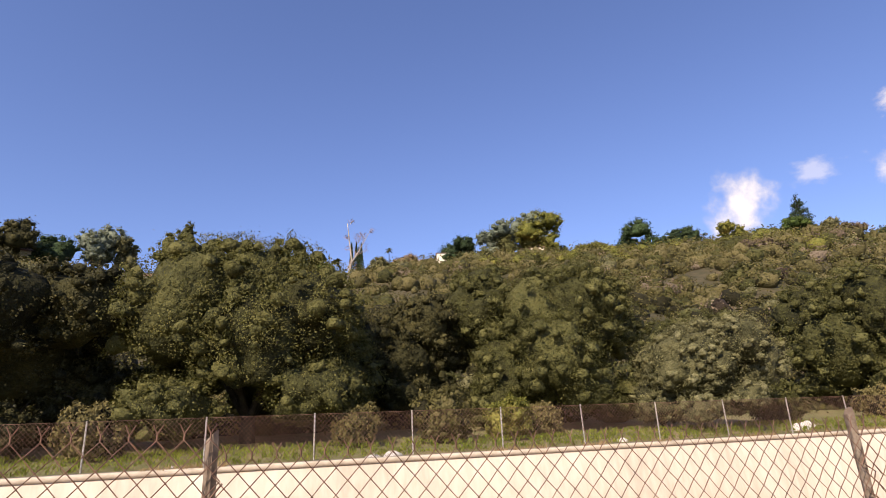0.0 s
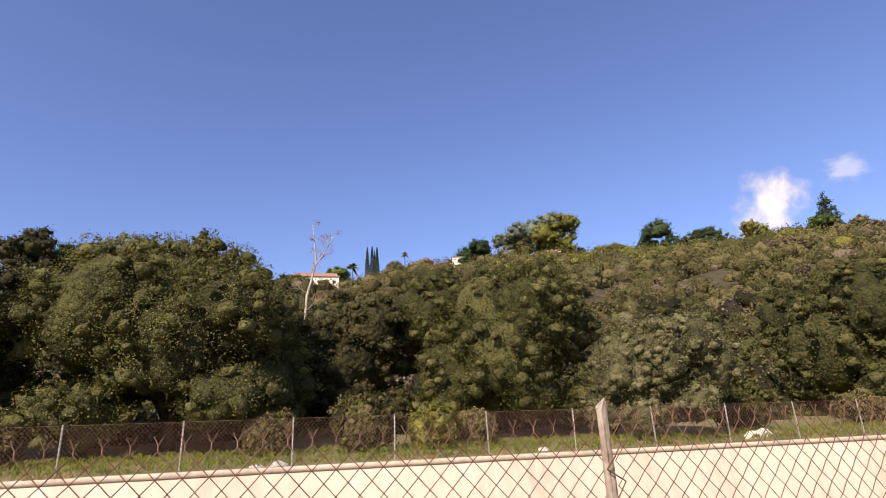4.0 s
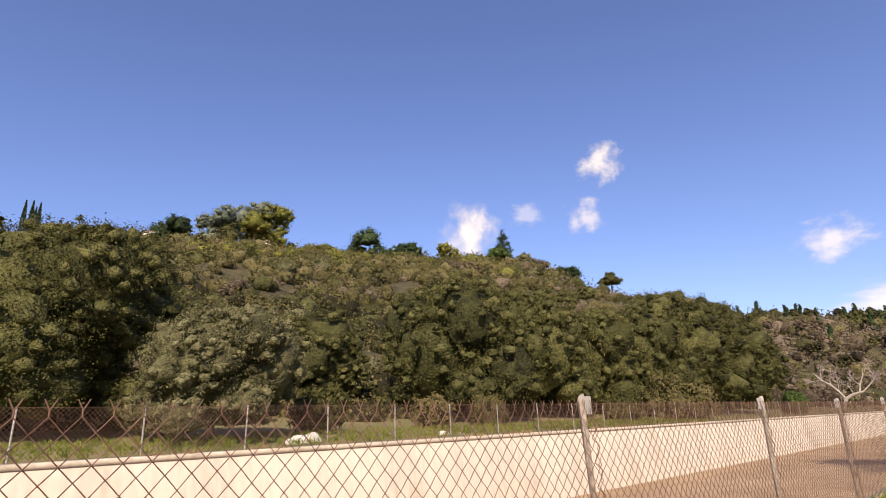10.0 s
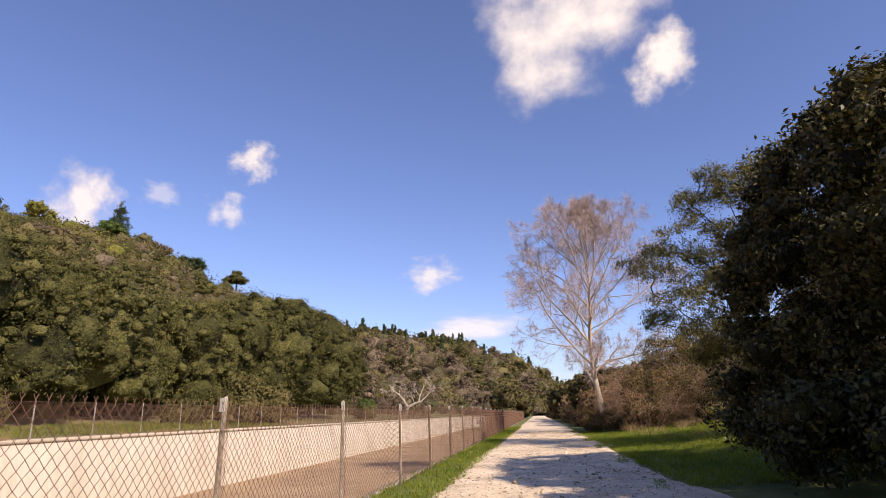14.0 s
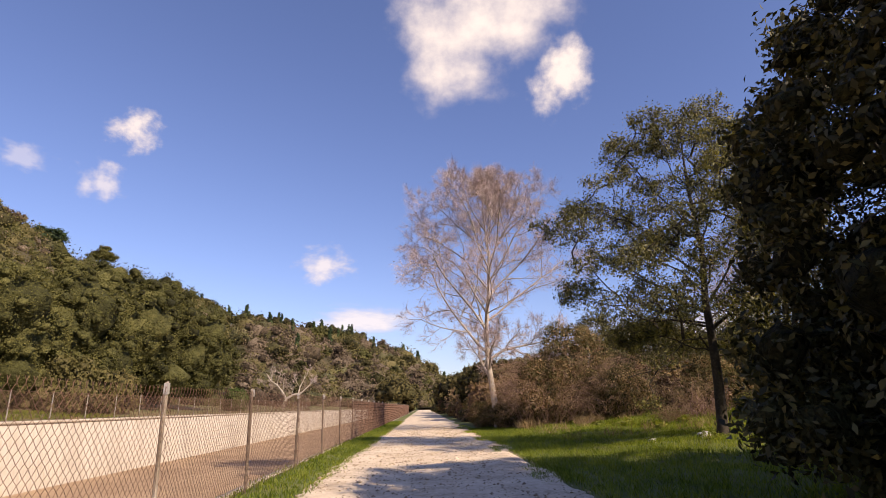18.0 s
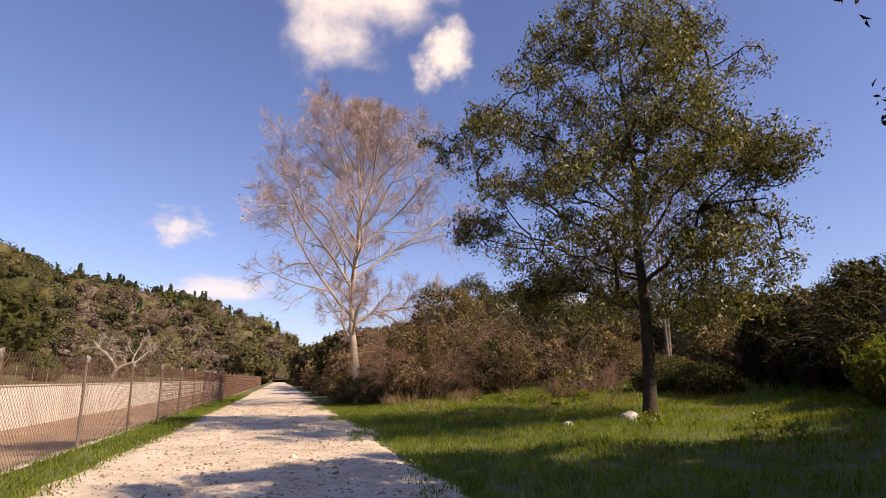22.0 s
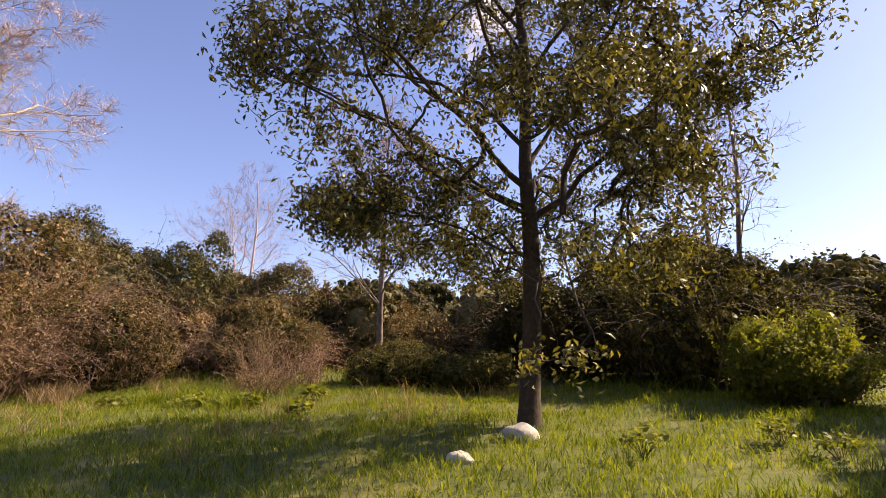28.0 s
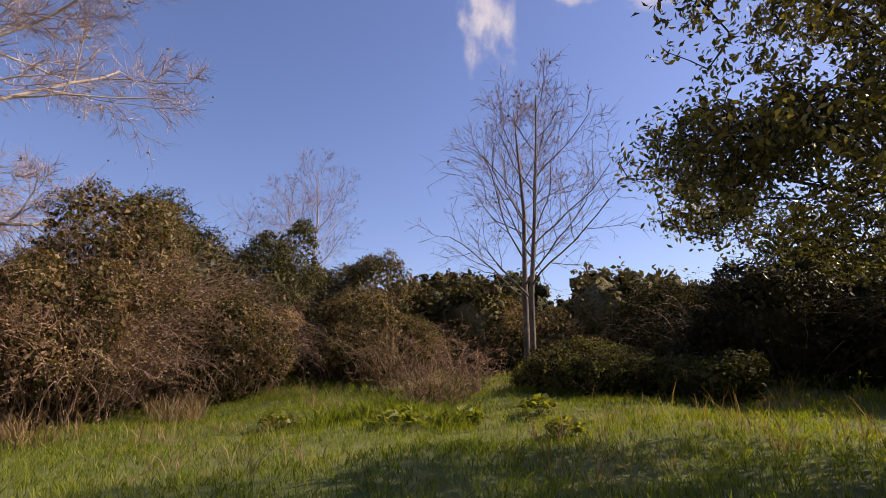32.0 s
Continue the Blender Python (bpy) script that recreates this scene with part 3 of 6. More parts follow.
def ridge_tree(seed, h, w, leaf_mat, base=0.25, label="", category="tree", bark=None, name="tree", n=170):
    """A tree on the skyline, its crown held up on a short trunk."""
    rng = np.random.default_rng(seed)
    root = thing(name, label, category)
    lobes = []
    for k in range(7):
        a = k * 2.4
        q = rng.uniform(0.1, 0.62) * w / 2
        lobes.append((q * math.cos(a), q * math.sin(a), h * rng.uniform(base + 0.15, 0.84), w * rng.uniform(0.2, 0.32), w * rng.uniform(0.2, 0.32), h * rng.uniform(0.16, 0.26)))
    segs, tips = [], []
    for k in range(3):
        a = k * 2.1 + rng.uniform(0, 1)
        grow(rng, (0, 0, h * base * 0.6), (0.35 * math.cos(a), 0.35 * math.sin(a), 1), h * 0.3, w * 0.018, 1, segs, tips)
    segs.append((0, 0, -1, 0, 0, h * base * 0.7, w * 0.03, w * 0.022))
    piece("trunk", tubes("trunk", segs, bark or M_BARK, 4), root)
    domes = heap(rng, lobes, 80, w * 0.05, w * 0.10)
    piece("crown", leaves("crown", clumps(rng, domes, n * 2, 6, w * 0.024, 0.8), w * 0.034, rng, leaf_mat, 0.6), root)
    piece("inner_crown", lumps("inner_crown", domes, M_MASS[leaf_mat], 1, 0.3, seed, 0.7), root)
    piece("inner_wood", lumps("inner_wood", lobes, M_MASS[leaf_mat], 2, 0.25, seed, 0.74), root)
    return root


def put(ob, x, y, z, s=1.0, turn=0.0, sz=None):
    ob.matrix_basis = Matrix.Translation((x, y, z)) @ Matrix.Rotation(turn, 4, "Z") @ Matrix.Diagonal((s, s, sz or s, 1))
    return ob


def again(ob, x, y, z, s=1.0, turn=0.0, sz=None):
    k = ob.scale
    return copy_thing(ob, Matrix.Translation((x, y, z)) @ Matrix.Rotation(turn, 4, "Z") @ Matrix.Diagonal((s / k.x, s / k.y, (sz or s) / k.z, 1)))


# far-bank trees
put(big_oak(11, 7.0, 11.8, M_OAKLEAF, 10500, 8, 0.115, "broad dark green oak on the far bank behind the fence"), -1.0, 33.5, 1.2, 1, 0.3)
put(big_oak(12, 6.4, 11.6, M_OAKLEAF, 10500, 8, 0.115, "dense dark green oak rising behind the far fence"), 18, 35.5, 1.2, 1, 1.0)
put(big_oak(13, 3.9, 6.6, M_OLIVELEAF, 5200, 8, 0.095, "grey-green rounded tree with a pale trunk on the far bank"), 24.2, 28.8, 1.0)
oak_a = put(big_oak(14, 7.5, 12.5, M_OAKLEAF, 6500, 6, 0.17, "spreading green oak at the foot of the hill", group="far bank oaks"), 50, 37, 1.6)
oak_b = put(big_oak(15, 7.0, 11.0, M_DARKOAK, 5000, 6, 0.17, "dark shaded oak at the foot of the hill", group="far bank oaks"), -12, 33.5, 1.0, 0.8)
for x, y, s, t in ((60, 38.5, 1.05, 1.0), (70, 38, 0.95, 2.2), (80, 37, 1.1, 0.4), (91, 36, 1.25, 3.0), (101, 34, 1.0, 4.4), (38, 46, 0.75, 5.0)):
    again(oak_a, x, y, 1.4 + 0.04 * (y - 30), s, t)
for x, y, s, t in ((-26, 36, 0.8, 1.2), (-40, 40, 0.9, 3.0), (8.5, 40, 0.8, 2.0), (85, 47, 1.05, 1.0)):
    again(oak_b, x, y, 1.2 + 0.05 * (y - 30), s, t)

# brush over the hillside
kinds = [shrub(30, M_BRUSH, 340, 5, size=0.075, label="dull green scrub bush on the hillside"), shrub(31, M_OAKLEAF, 340, 5, size=0.075, label="dark green oak scrub on the hillside"),
         shrub(32, M_WOODS, 340, 5, size=0.075, label="dry brown bush on the hillside"), shrub(33, M_BRUSH, 340, 5, size=0.075, label="olive brown scrub bush on the hillside"),
         shrub(34, M_OLIVELEAF, 340, 5, size=0.075, label="grey green bush on the hillside")]
rng = np.random.default_rng(5)
first = set()
for k in range(120):
    az = rng.uniform(-2, 118)
    R, F = float(hill_ridge(az)[0]), float(hill_foot(az))
    u = rng.uniform(0.02, 1.0) ** 1.5
    r = F + u * (R - F) * 0.93
    which = rng.choice(5, p=[0.34, 0.22, 0.08, 0.26, 0.10])
    s = (1.5 + 0.021 * r) * rng.uniform(0.75, 1.35)
    x, y, z = at_hill(az, r, 0.2 * s)
    if which in first:
        again(kinds[which], x, y, z, s, rng.uniform(0, 6.28), s * rng.uniform(0.8, 1.2))
    else:
        put(kinds[which], x, y, z, s)
        first.add(which)


def undergrowth(name, n, material, seed, label, size):
    """The countless small brush between the larger bushes, in one mesh."""
    rng = np.random.default_rng(seed)
    az = rng.uniform(-5, 122, n)
    R, F = hill_ridge(az)[0], hill_foot(az)
    r = F + (R - F) * rng.uniform(0, 1, n) ** 1.4
    c = np.stack([HC[0] + r * np.cos(np.radians(az)), HC[1] + r * np.sin(np.radians(az)), hill_z(az, r)], -1)
    per = 9
    spread = np.repeat(0.5 + 0.006 * r, per)[:, None]
    p = np.repeat(c, per, 0) + rng.normal(size=(n * per, 3)) * spread * (1, 1, 0.7)
    p[:, 2] += spread[:, 0] * 0.6
    return tagged(new(name, leaves(name, p, np.repeat(0.2 + 0.0022 * r, per), rng, material, 0.6)), label, "undergrowth", kind="stuff")


def scrub(name, n, material, seed, label, u0, u1, az0=-5, az1=122):
    """Close-set round bushes over the hillside, in one mesh."""
    rng = np.random.default_rng(seed)
    az = rng.uniform(az0, az1, n)
    R, F = hill_ridge(az)[0], hill_foot(az)
    r = F + (R - F) * 0.95 * rng.uniform(u0, u1, n) ** 1.5
    size = (1.0 + 0.016 * r) * rng.uniform(0.55, 1.5, n)
    c = np.stack([HC[0] + r * np.cos(np.radians(az)), HC[1] + r * np.sin(np.radians(az)), hill_z(az, r) + size * 0.25], -1)
    near = r < 150
    D = np.concatenate([c, np.stack([size, size, size * 0.85], -1)], 1)
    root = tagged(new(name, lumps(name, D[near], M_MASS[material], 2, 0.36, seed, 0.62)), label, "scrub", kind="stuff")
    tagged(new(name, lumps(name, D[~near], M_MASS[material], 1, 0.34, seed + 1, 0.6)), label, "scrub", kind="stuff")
    per = 110
    d = rng.normal(size=(n * per, 3))
    d /= np.linalg.norm(d, axis=1)[:, None]
    d[:, 2] = np.abs(d[:, 2]) * 0.9 - 0.12
    p = np.repeat(c, per, 0) + d * (np.repeat(size, per) * rng.uniform(0.6, 1.08, n * per) * (1 + 0.2 * np.sin(d[:, 0] * 6 + np.repeat(az, per)) * np.sin(d[:, 1] * 6 + np.repeat(r, per))))[:, None]
    p = np.concatenate([p, d], 1)
    piece("fringe", leaves("fringe", p, np.repeat(0.07 + size * 0.125, per), rng, material, 0.7, curl=0.22), root)


scrub("green_scrub", 620, M_OAKLEAF, 91, "dark green scrub oak covering the hillside", 0.0, 1.0, 16)
scrub("woods_scrub", 200, M_WOODS, 96, "brown leafless brush on the valley side", 0.0, 0.85, -5, 17)
scrub("olive_scrub", 950, M_BRUSH, 92, "olive brown scrub covering the hillside", 0.0, 1.0)
scrub("grey_scrub", 200, M_OLIVELEAF, 93, "grey green sage scrub on the hillside", 0.0, 1.0)
scrub("dry_scrub", 130, M_WOODS, 94, "dry reddish brown scrub on the hillside", 0.0, 0.9)
scrub("brush_scrub", 420, M_BRUSH, 98, "low dull scrub on the upper slope", 0.3, 1.0, 34, 84)
scrub("bright_scrub", 60, M_YELLOWLEAF, 95, "bright yellow green bushes near the ridge", 0.75, 1.0, 38, 72)
undergrowth("undergrowth", 1600, M_BRUSH, 3, "low mixed scrub covering the hillside", 0.4)
undergrowth("dry_undergrowth", 1100, M_WOODS, 4, "low dry brown scrub on the hillside", 0.4)

# trees on the skyline: bearing, distance, height of the foot, height, width
for az, R, z, h, w, material, base, label in (
        (111.6, 235, 59.6, 15, 14.6, M_DARKLEAF, 0.15, "dark round tree on the ridge"),
        (107.9, 238, 60.5, 18.8, 12.8, M_GREYLEAF, 0.3, "open gum tree with pale limbs on the ridge"), (105.7, 239, 60.8, 17.5, 10, M_OLIVELEAF, 0.3, "open gum tree with brownish leaves on the ridge"),
        (101.3, 246, 61.5, 26, 11.5, M_OAKLEAF, 0.08, "tall narrow green tree on the ridge"), (114.6, 230, 58, 16, 18, M_DARKOAK, 0.05, "dark tree beside a shingled house"),
        (72.4, 340, 102, 16, 25, M_DARKLEAF, 0.05, "dark spreading tree beside a white house"),
        (68.5, 345, 104, 25, 24, M_GREYLEAF, 0.1, "pale grey-green poplar on the ridge"), (65.0, 352, 108, 31, 23, M_GREYLEAF, 0.1, "tall pale grey-green poplar on the ridge"),
        (63.6, 348, 108, 26, 28, M_YELLOWLEAF, 0.12, "golden green round tree on the ridge"), (67.4, 336, 104.5, 17, 11, M_OAKLEAF, 0.05, "small pointed green tree"),
        (61.0, 366, 105, 13, 14, M_OAKLEAF, 0.05, "rounded green tree on the ridge"), (58.2, 378, 109, 12, 19, M_YELLOWLEAF, 0.03, "bright yellow-green shrub tree"), (56.6, 385, 109.5, 9, 13, M_YELLOWLEAF, 0.03, "bright yellow-green shrub tree"),
        (53.0, 400, 112, 22, 32, M_DARKLEAF, 0.1, "dark grey-green round tree on the ridge"), (49.4, 410, 113, 18, 23, M_DARKLEAF, 0.1, "dark grey-green round tree on the ridge"),
        (45.0, 423, 115.5, 17, 20, M_YELLOWLEAF, 0.05, "yellowish tree on the ridge"), (42.5, 432, 115, 14, 18, M_BRIGHTLEAF, 0.02, "bright green broad tree on the ridge"), (40.5, 436, 115, 16, 26, M_BRIGHTLEAF, 0.02, "bright green broad tree on the ridge"),
        (37.5, 445, 113, 17, 15, M_OLIVELEAF, 0.1, "olive green tree on the ridge"), (36.0, 448, 112, 11.5, 17, M_WOODS, 0.05, "brownish tree on the slope"), (33.4, 453, 101, 17, 22, M_DARKLEAF, 0.05, "dark green tree on the slope"),
        (81.2, 336, 91, 15.5, 14, M_OLIVELEAF, 0.1, "feathery tree beside tall cypresses"), (78.1, 332, 97, 12, 16, M_DRYLEAF, 0.05, "reddish brown shrub tree near a house"), (87.2, 305, 79, 15, 14, M_BRIGHTLEAF, 0.05, "light green tree below the palms"), (90.6, 290, 77, 9, 12, M_OLIVELEAF, 0.05, "grey green tree beside a house")):
    x, y, _ = at_hill(az, R)
    put(ridge_tree(int(az * 10), h * 1.12, w * 1.15, material, base * 0.8, label, n=300), x, y, z - 0.5)

# woods on the far ridge down the valley
woods = [ridge_tree(71, 15, 10, M_DARKOAK, 0.15, "dark tree in distant ridge woods", name="distant_tree", n=50), ridge_tree(72, 12, 12, M_OAKLEAF, 0.15, "dull green tree in distant ridge woods", name="distant_tree", n=50), ridge_tree(73, 19, 6, M_DARKLEAF, 0.1, "tall narrow tree in distant ridge woods", name="distant_tree", n=55), ridge_tree(74, 12, 12, M_WOODS, 0.1, "brown leafless tree in the valley", name="distant_tree", n=55, bark=M_TWIGPALE), ridge_tree(75, 10, 11, M_BRUSH, 0.1, "olive brown tree in the valley", name="distant_tree", n=50)]
rng = np.random.default_rng(8)
for k in range(170):
    az = rng.uniform(-4, 21)
    R, F = float(hill_ridge(az)[0]), float(hill_foot(az))
    u = rng.uniform(0.88, 1.0) if k % 2 == 0 else rng.uniform(0.02, 0.9)
    r = F + (R - F) * u
    x, y, z = at_hill(az, r, 1.0)
    s = rng.uniform(0.6, 1.1) * (0.55 + 0.4 * r / 500)
    if k < 5:
        put(woods[k], x, y, z, s)
    else:
        again(woods[rng.choice(5, p=[0.32, 0.26, 0.22, 0.08, 0.12])] if u > 0.6 else woods[rng.choice(5, p=[0.12, 0.15, 0.03, 0.5, 0.2])], x, y, z, s, rng.uniform(0, 6.28))

for x, y, sc, seed, material, label in ((11.7, 28.6, 1.5, 301, M_YELLOWLEAF, "yellow green bush on the far bank"), (8.3, 28.8, 1.7, 302, M_BRUSH, "brown twiggy bush on the far bank"), (70, 27.8, 3.2, 303, M_BRUSH, "large brown rounded bush below the oaks"),
                                         (61, 28.2, 1.8, 304, M_OAKLEAF, "low green bush below the oaks"), (14.0, 29.5, 1.3, 305, M_BRUSH, "dull bush on the far bank"), (31, 30.5, 1.8, 306, M_OAKLEAF, "low green bush behind the far fence"), (76, 28, 2.6, 307, M_BRUSH, "large brown rounded bush below the oaks"), (110, 28, 2.2, 308, M_BRIGHTLEAF, "bright green bush at the end of the oaks"),
                                         (-7, 28.5, 1.5, 309, M_BRUSH, "dull bush on the far bank"), (40, 30.5, 1.6, 310, M_BRUSH, "dull bush on the far bank"), (4, 29, 1.3, 311, M_BRUSH, "low brown bush on the far bank"), (46, 31, 1.6, 312, M_BRUSH, "green bush on the far bank")):
    put(shrub(seed, material, 560, 9, "bush", label, "bush", 0.085, 1.0), x, y, FAR_Z + 0.1 + 0.05 * (y - 23), sc, seed, sc * 1.15)


# ---- fences ----
BAY, FENCE_Y, FENCE_H, POST0 = 3.355, 3.3, 1.42, 3.1


def link_panel(name, width, height, cell, r, material, barbs=True):
    """Chain link: zigzag wires woven into diamonds, with twisted tips along the top."""
    n = int(round(width / cell))
    cell = width / n
    rows = int(round(height / (cell / 2 * 1.08)))
    dz = height / rows
    segs = []
    for k in range(n):
        for sgn in (0, 1):
            for j in range(rows):
                up = j % 2
                x0 = (k + sgn + (0.5 - sgn) * up) * cell
                x1 = (k + sgn + (0.5 - sgn) * (1 - up)) * cell
                yy = 0.003 * (1 if sgn else -1)
                segs.append((x0, yy, j * dz, x1, -yy, (j + 1) * dz, r, r))
        if barbs:
            xt = (k + 0.5 * (rows % 2)) * cell
            segs.append((xt, 0, height, xt, 0, height + 0.022, r * 1.5, r * 1.4))
            segs.append((xt, 0, height + 0.02, xt - 0.018, 0, height + 0.055, r * 1.2, r))
            segs.append((xt, 0, height + 0.02, xt + 0.018, 0, height + 0.055, r * 1.2, r))
    return tubes(name, segs, material, 3, False)


def timber_post(seed, h):
    """A square, split and weathered post with a worn slanting top."""
    rng = np.random.default_rng(seed)
    bm = bmesh.new()
    w = 0.0235
    rings = []
    for z, k in ((-0.3, 1.1), (0.2, 1.06), (0.7, 1.0), (1.1, 0.98), (h - 0.02, 0.97), (h, 0.86)):
        ring = []
        for q in range(8):
            a = math.pi / 8 + q * math.pi / 4
            x, y = math.cos(a), math.sin(a)
            m = max(abs(x), abs(y))
            x, y = (0.72 * x / m + 0.28 * x), (0.72 * y / m + 0.28 * y)
            ring.append(bm.verts.new((w * k * x + rng.normal() * 0.0025, w * k * y + rng.normal() * 0.0025, z + (0.02 * x if z > h - 0.1 else 0))))
        rings.append(ring)
    for a, b in zip(rings, rings[1:]):
        for q in range(8):
            bm.faces.new((a[q], a[(q + 1) % 8], b[(q + 1) % 8], b[q]))
    bm.faces.new(rings[-1])
    return bm


bm = bmesh.new()
box(bm, -0.024, 0.024, -0.024, 0.024, 0, 0.118)
bmesh.ops.bevel(bm, geom=bm.edges[:], offset=0.005, segments=1)
cap = bpy.data.meshes.new("post_cap")
bm.to_mesh(cap)
bm.free()
cap.materials.append(M_GALV)
near_fence = thing("chain_link_fence", "rusty chain-link fence on weathered posts beside the path", "fence")
panel = link_panel("mesh_panel", BAY, FENCE_H, 0.09, 0.0024, M_WIRE)
coarse = link_panel("mesh_panel", BAY, FENCE_H, 0.14, 0.0055, M_WIRE, False)
posts = []
for k in range(4):
    bm = timber_post(k, 1.6)
    me = bpy.data.meshes.new("post")
    bm.to_mesh(me)
    bm.free()
    me.materials.append(M_POST)
    posts.append(me)
rng = np.random.default_rng(2)
TOP = {0: 1.45, 1: 1.44, 2: 1.48, 3: 1.47, 4: 1.51, 5: 1.50, 6: 1.5, 7: 1.49, 8: 1.52, 9: 1.52, 10: 1.54, 11: 1.56}
OFF = {1: (-0.03, 0.12), 3: (-0.09, 0.07), 4: (0.05, -0.04), 7: (-0.02, 0.05), 8: (0.0, 0.07), 10: (-0.3, -0.04), 11: (0.0, 0.0)}


def post_at(k):
    dx, dy = OFF.get(k, (0.0, 0.0))
    return Vector((POST0 + BAY * (k - 1) + dx, FENCE_Y + dy, TOP.get(k, 1.6)))


for k in range(-4, 40):
    here, there = post_at(k), post_at(k + 1)
    x, top = here.x, here.z
    ob = piece("post", posts[k % 4], near_fence)
    ob.matrix_basis = Matrix.Translation((x, here.y, top - 1.6)) @ Matrix.Rotation(rng.normal() * 0.01, 4, "X") @ Matrix.Rotation(rng.normal() * 0.008, 4, "Y") @ Matrix.Rotation(rng.uniform(-0.3, 0.3), 4, "Z")
    if k > 2:
        ob = piece("post_cap", cap, near_fence, "pale galvanised sleeve on the post top")
        ob.matrix_basis = Matrix.Translation((x, here.y, top - 0.118))
    run = (there - here) / BAY
    ob = piece("mesh_panel", panel if -2 < k < 14 else coarse, near_fence)
    ob.matrix_basis = Matrix(((run.x, 0, 0, x), (run.y, 1, 0, here.y - 0.045), (run.z, 0, 1, top - 1.6 + 0.09), (0, 0, 0, 1)))
    lace, last = [], None
    for j in range(27):
        z = top - 0.17 - j * 0.05
        q = (x + 0.04 * (1, 0, -1)[j % 3], here.y - (0.042, 0.05, 0.042)[j % 3], z)
        if last:
            lace.append((*last, *q, 0.0035, 0.0035))
        last = q
    piece("lacing_wire", tubes("lacing_wire", lace, M_WIRE, 4), near_fence)

far_fence = thing("far_chain_link_fence", "grey chain-link fence along the far bank of the channel", "fence")
FBAY = 3.56
far_panel = link_panel("mesh_panel", FBAY, 1.54, 0.14, 0.0056, M_WIRE, False)
far_post = tubes("post", [(0, 0, -0.3, 0, 0, 1.62, 0.032, 0.03), (0, 0, 1.62, 0, 0, 1.64, 0.036, 0.01)], M_GALV, 7)
for k in range(-8, 40):
    x = -5.55 + FBAY * k
    y = 22.25
    z = FAR_Z + 0.02
    piece("post", far_post, far_fence).matrix_basis = Matrix.Translation((x, y, z)) @ Matrix.Rotation(rng.normal() * 0.012, 4, "Y")
    piece("mesh_panel", far_panel, far_fence).matrix_basis = Matrix.Translation((x, y - 0.04, z + 0.05))
    piece("top_wire", tubes("top_wire", [(x, y - 0.04, z + 1.6, x + FBAY, y - 0.04, z + 1.6, 0.007, 0.007)], M_WIRE, 4), far_fence)


# ---- near oak in the meadow ----
def reach(rng, segs, ends, bow=0.1):
    """Branches that reach from the nearest wood to each of the given ends, the near ends first; thick where they carry many."""
    wood = np.array([q[3:6] for q in segs])
    d0 = np.array([((wood - e) ** 2).sum(1).min() for e in ends])
    todo = np.array(ends)[np.argsort(d0)]
    pts = np.zeros((len(wood) + 2 * len(todo), 3))
    pts[: len(wood)] = wood
    up, load, n, first = np.full(len(pts), -1), np.zeros(len(pts)), len(wood), len(wood)
    for e in todo:
        j = int(((pts[:n] - e) ** 2).sum(1).argmin())
        m = (pts[j] + e) / 2 + rng.normal(size=3) * 0.12 * np.linalg.norm(e - pts[j])
        m[2] += bow
        pts[n], pts[n + 1] = m, e
        up[n], up[n + 1] = j, n
        n += 2
    for k in range(n - 1, first - 1, -1):
        load[k] += 1
        load[up[k]] += load[k]
    rad = 0.0032 * np.sqrt(np.maximum(load, 1)) + 0.001
    return [(*pts[up[k]], *pts[k], min(rad[up[k]], rad[k] * 1.25) if up[k] >= first else rad[k] * 1.15, rad[k]) for k in range(first, n)]


def along(stem, h):
    z = [q[2] for q in stem]
    return np.array([np.interp(h, z, [q[c] for q in stem]) for c in range(3)])


def bough(rng, a, b, r0, r1, steps=9, rise=0.35):
    """A limb from a to b that rises first and then levels out, a little crooked."""
    a, b = np.array(a, float), np.array(b, float)
    L = np.linalg.norm(b - a)
    sway, pts = np.zeros(3), []
    for k in range(steps + 1):
        t = k / steps
        sway = sway + rng.normal(size=3) * 0.03 * L * (0 < k < steps)
        pts.append(a + (b - a) * t + np.array([0, 0, rise * L * 0.5 * t * (1 - t)]) + sway * (1 - t * 0.4))
    r = np.linspace(r0, r1, steps + 1)
    return [(*pts[k], *pts[k + 1], r[k], r[k + 1]) for k in range(steps)]


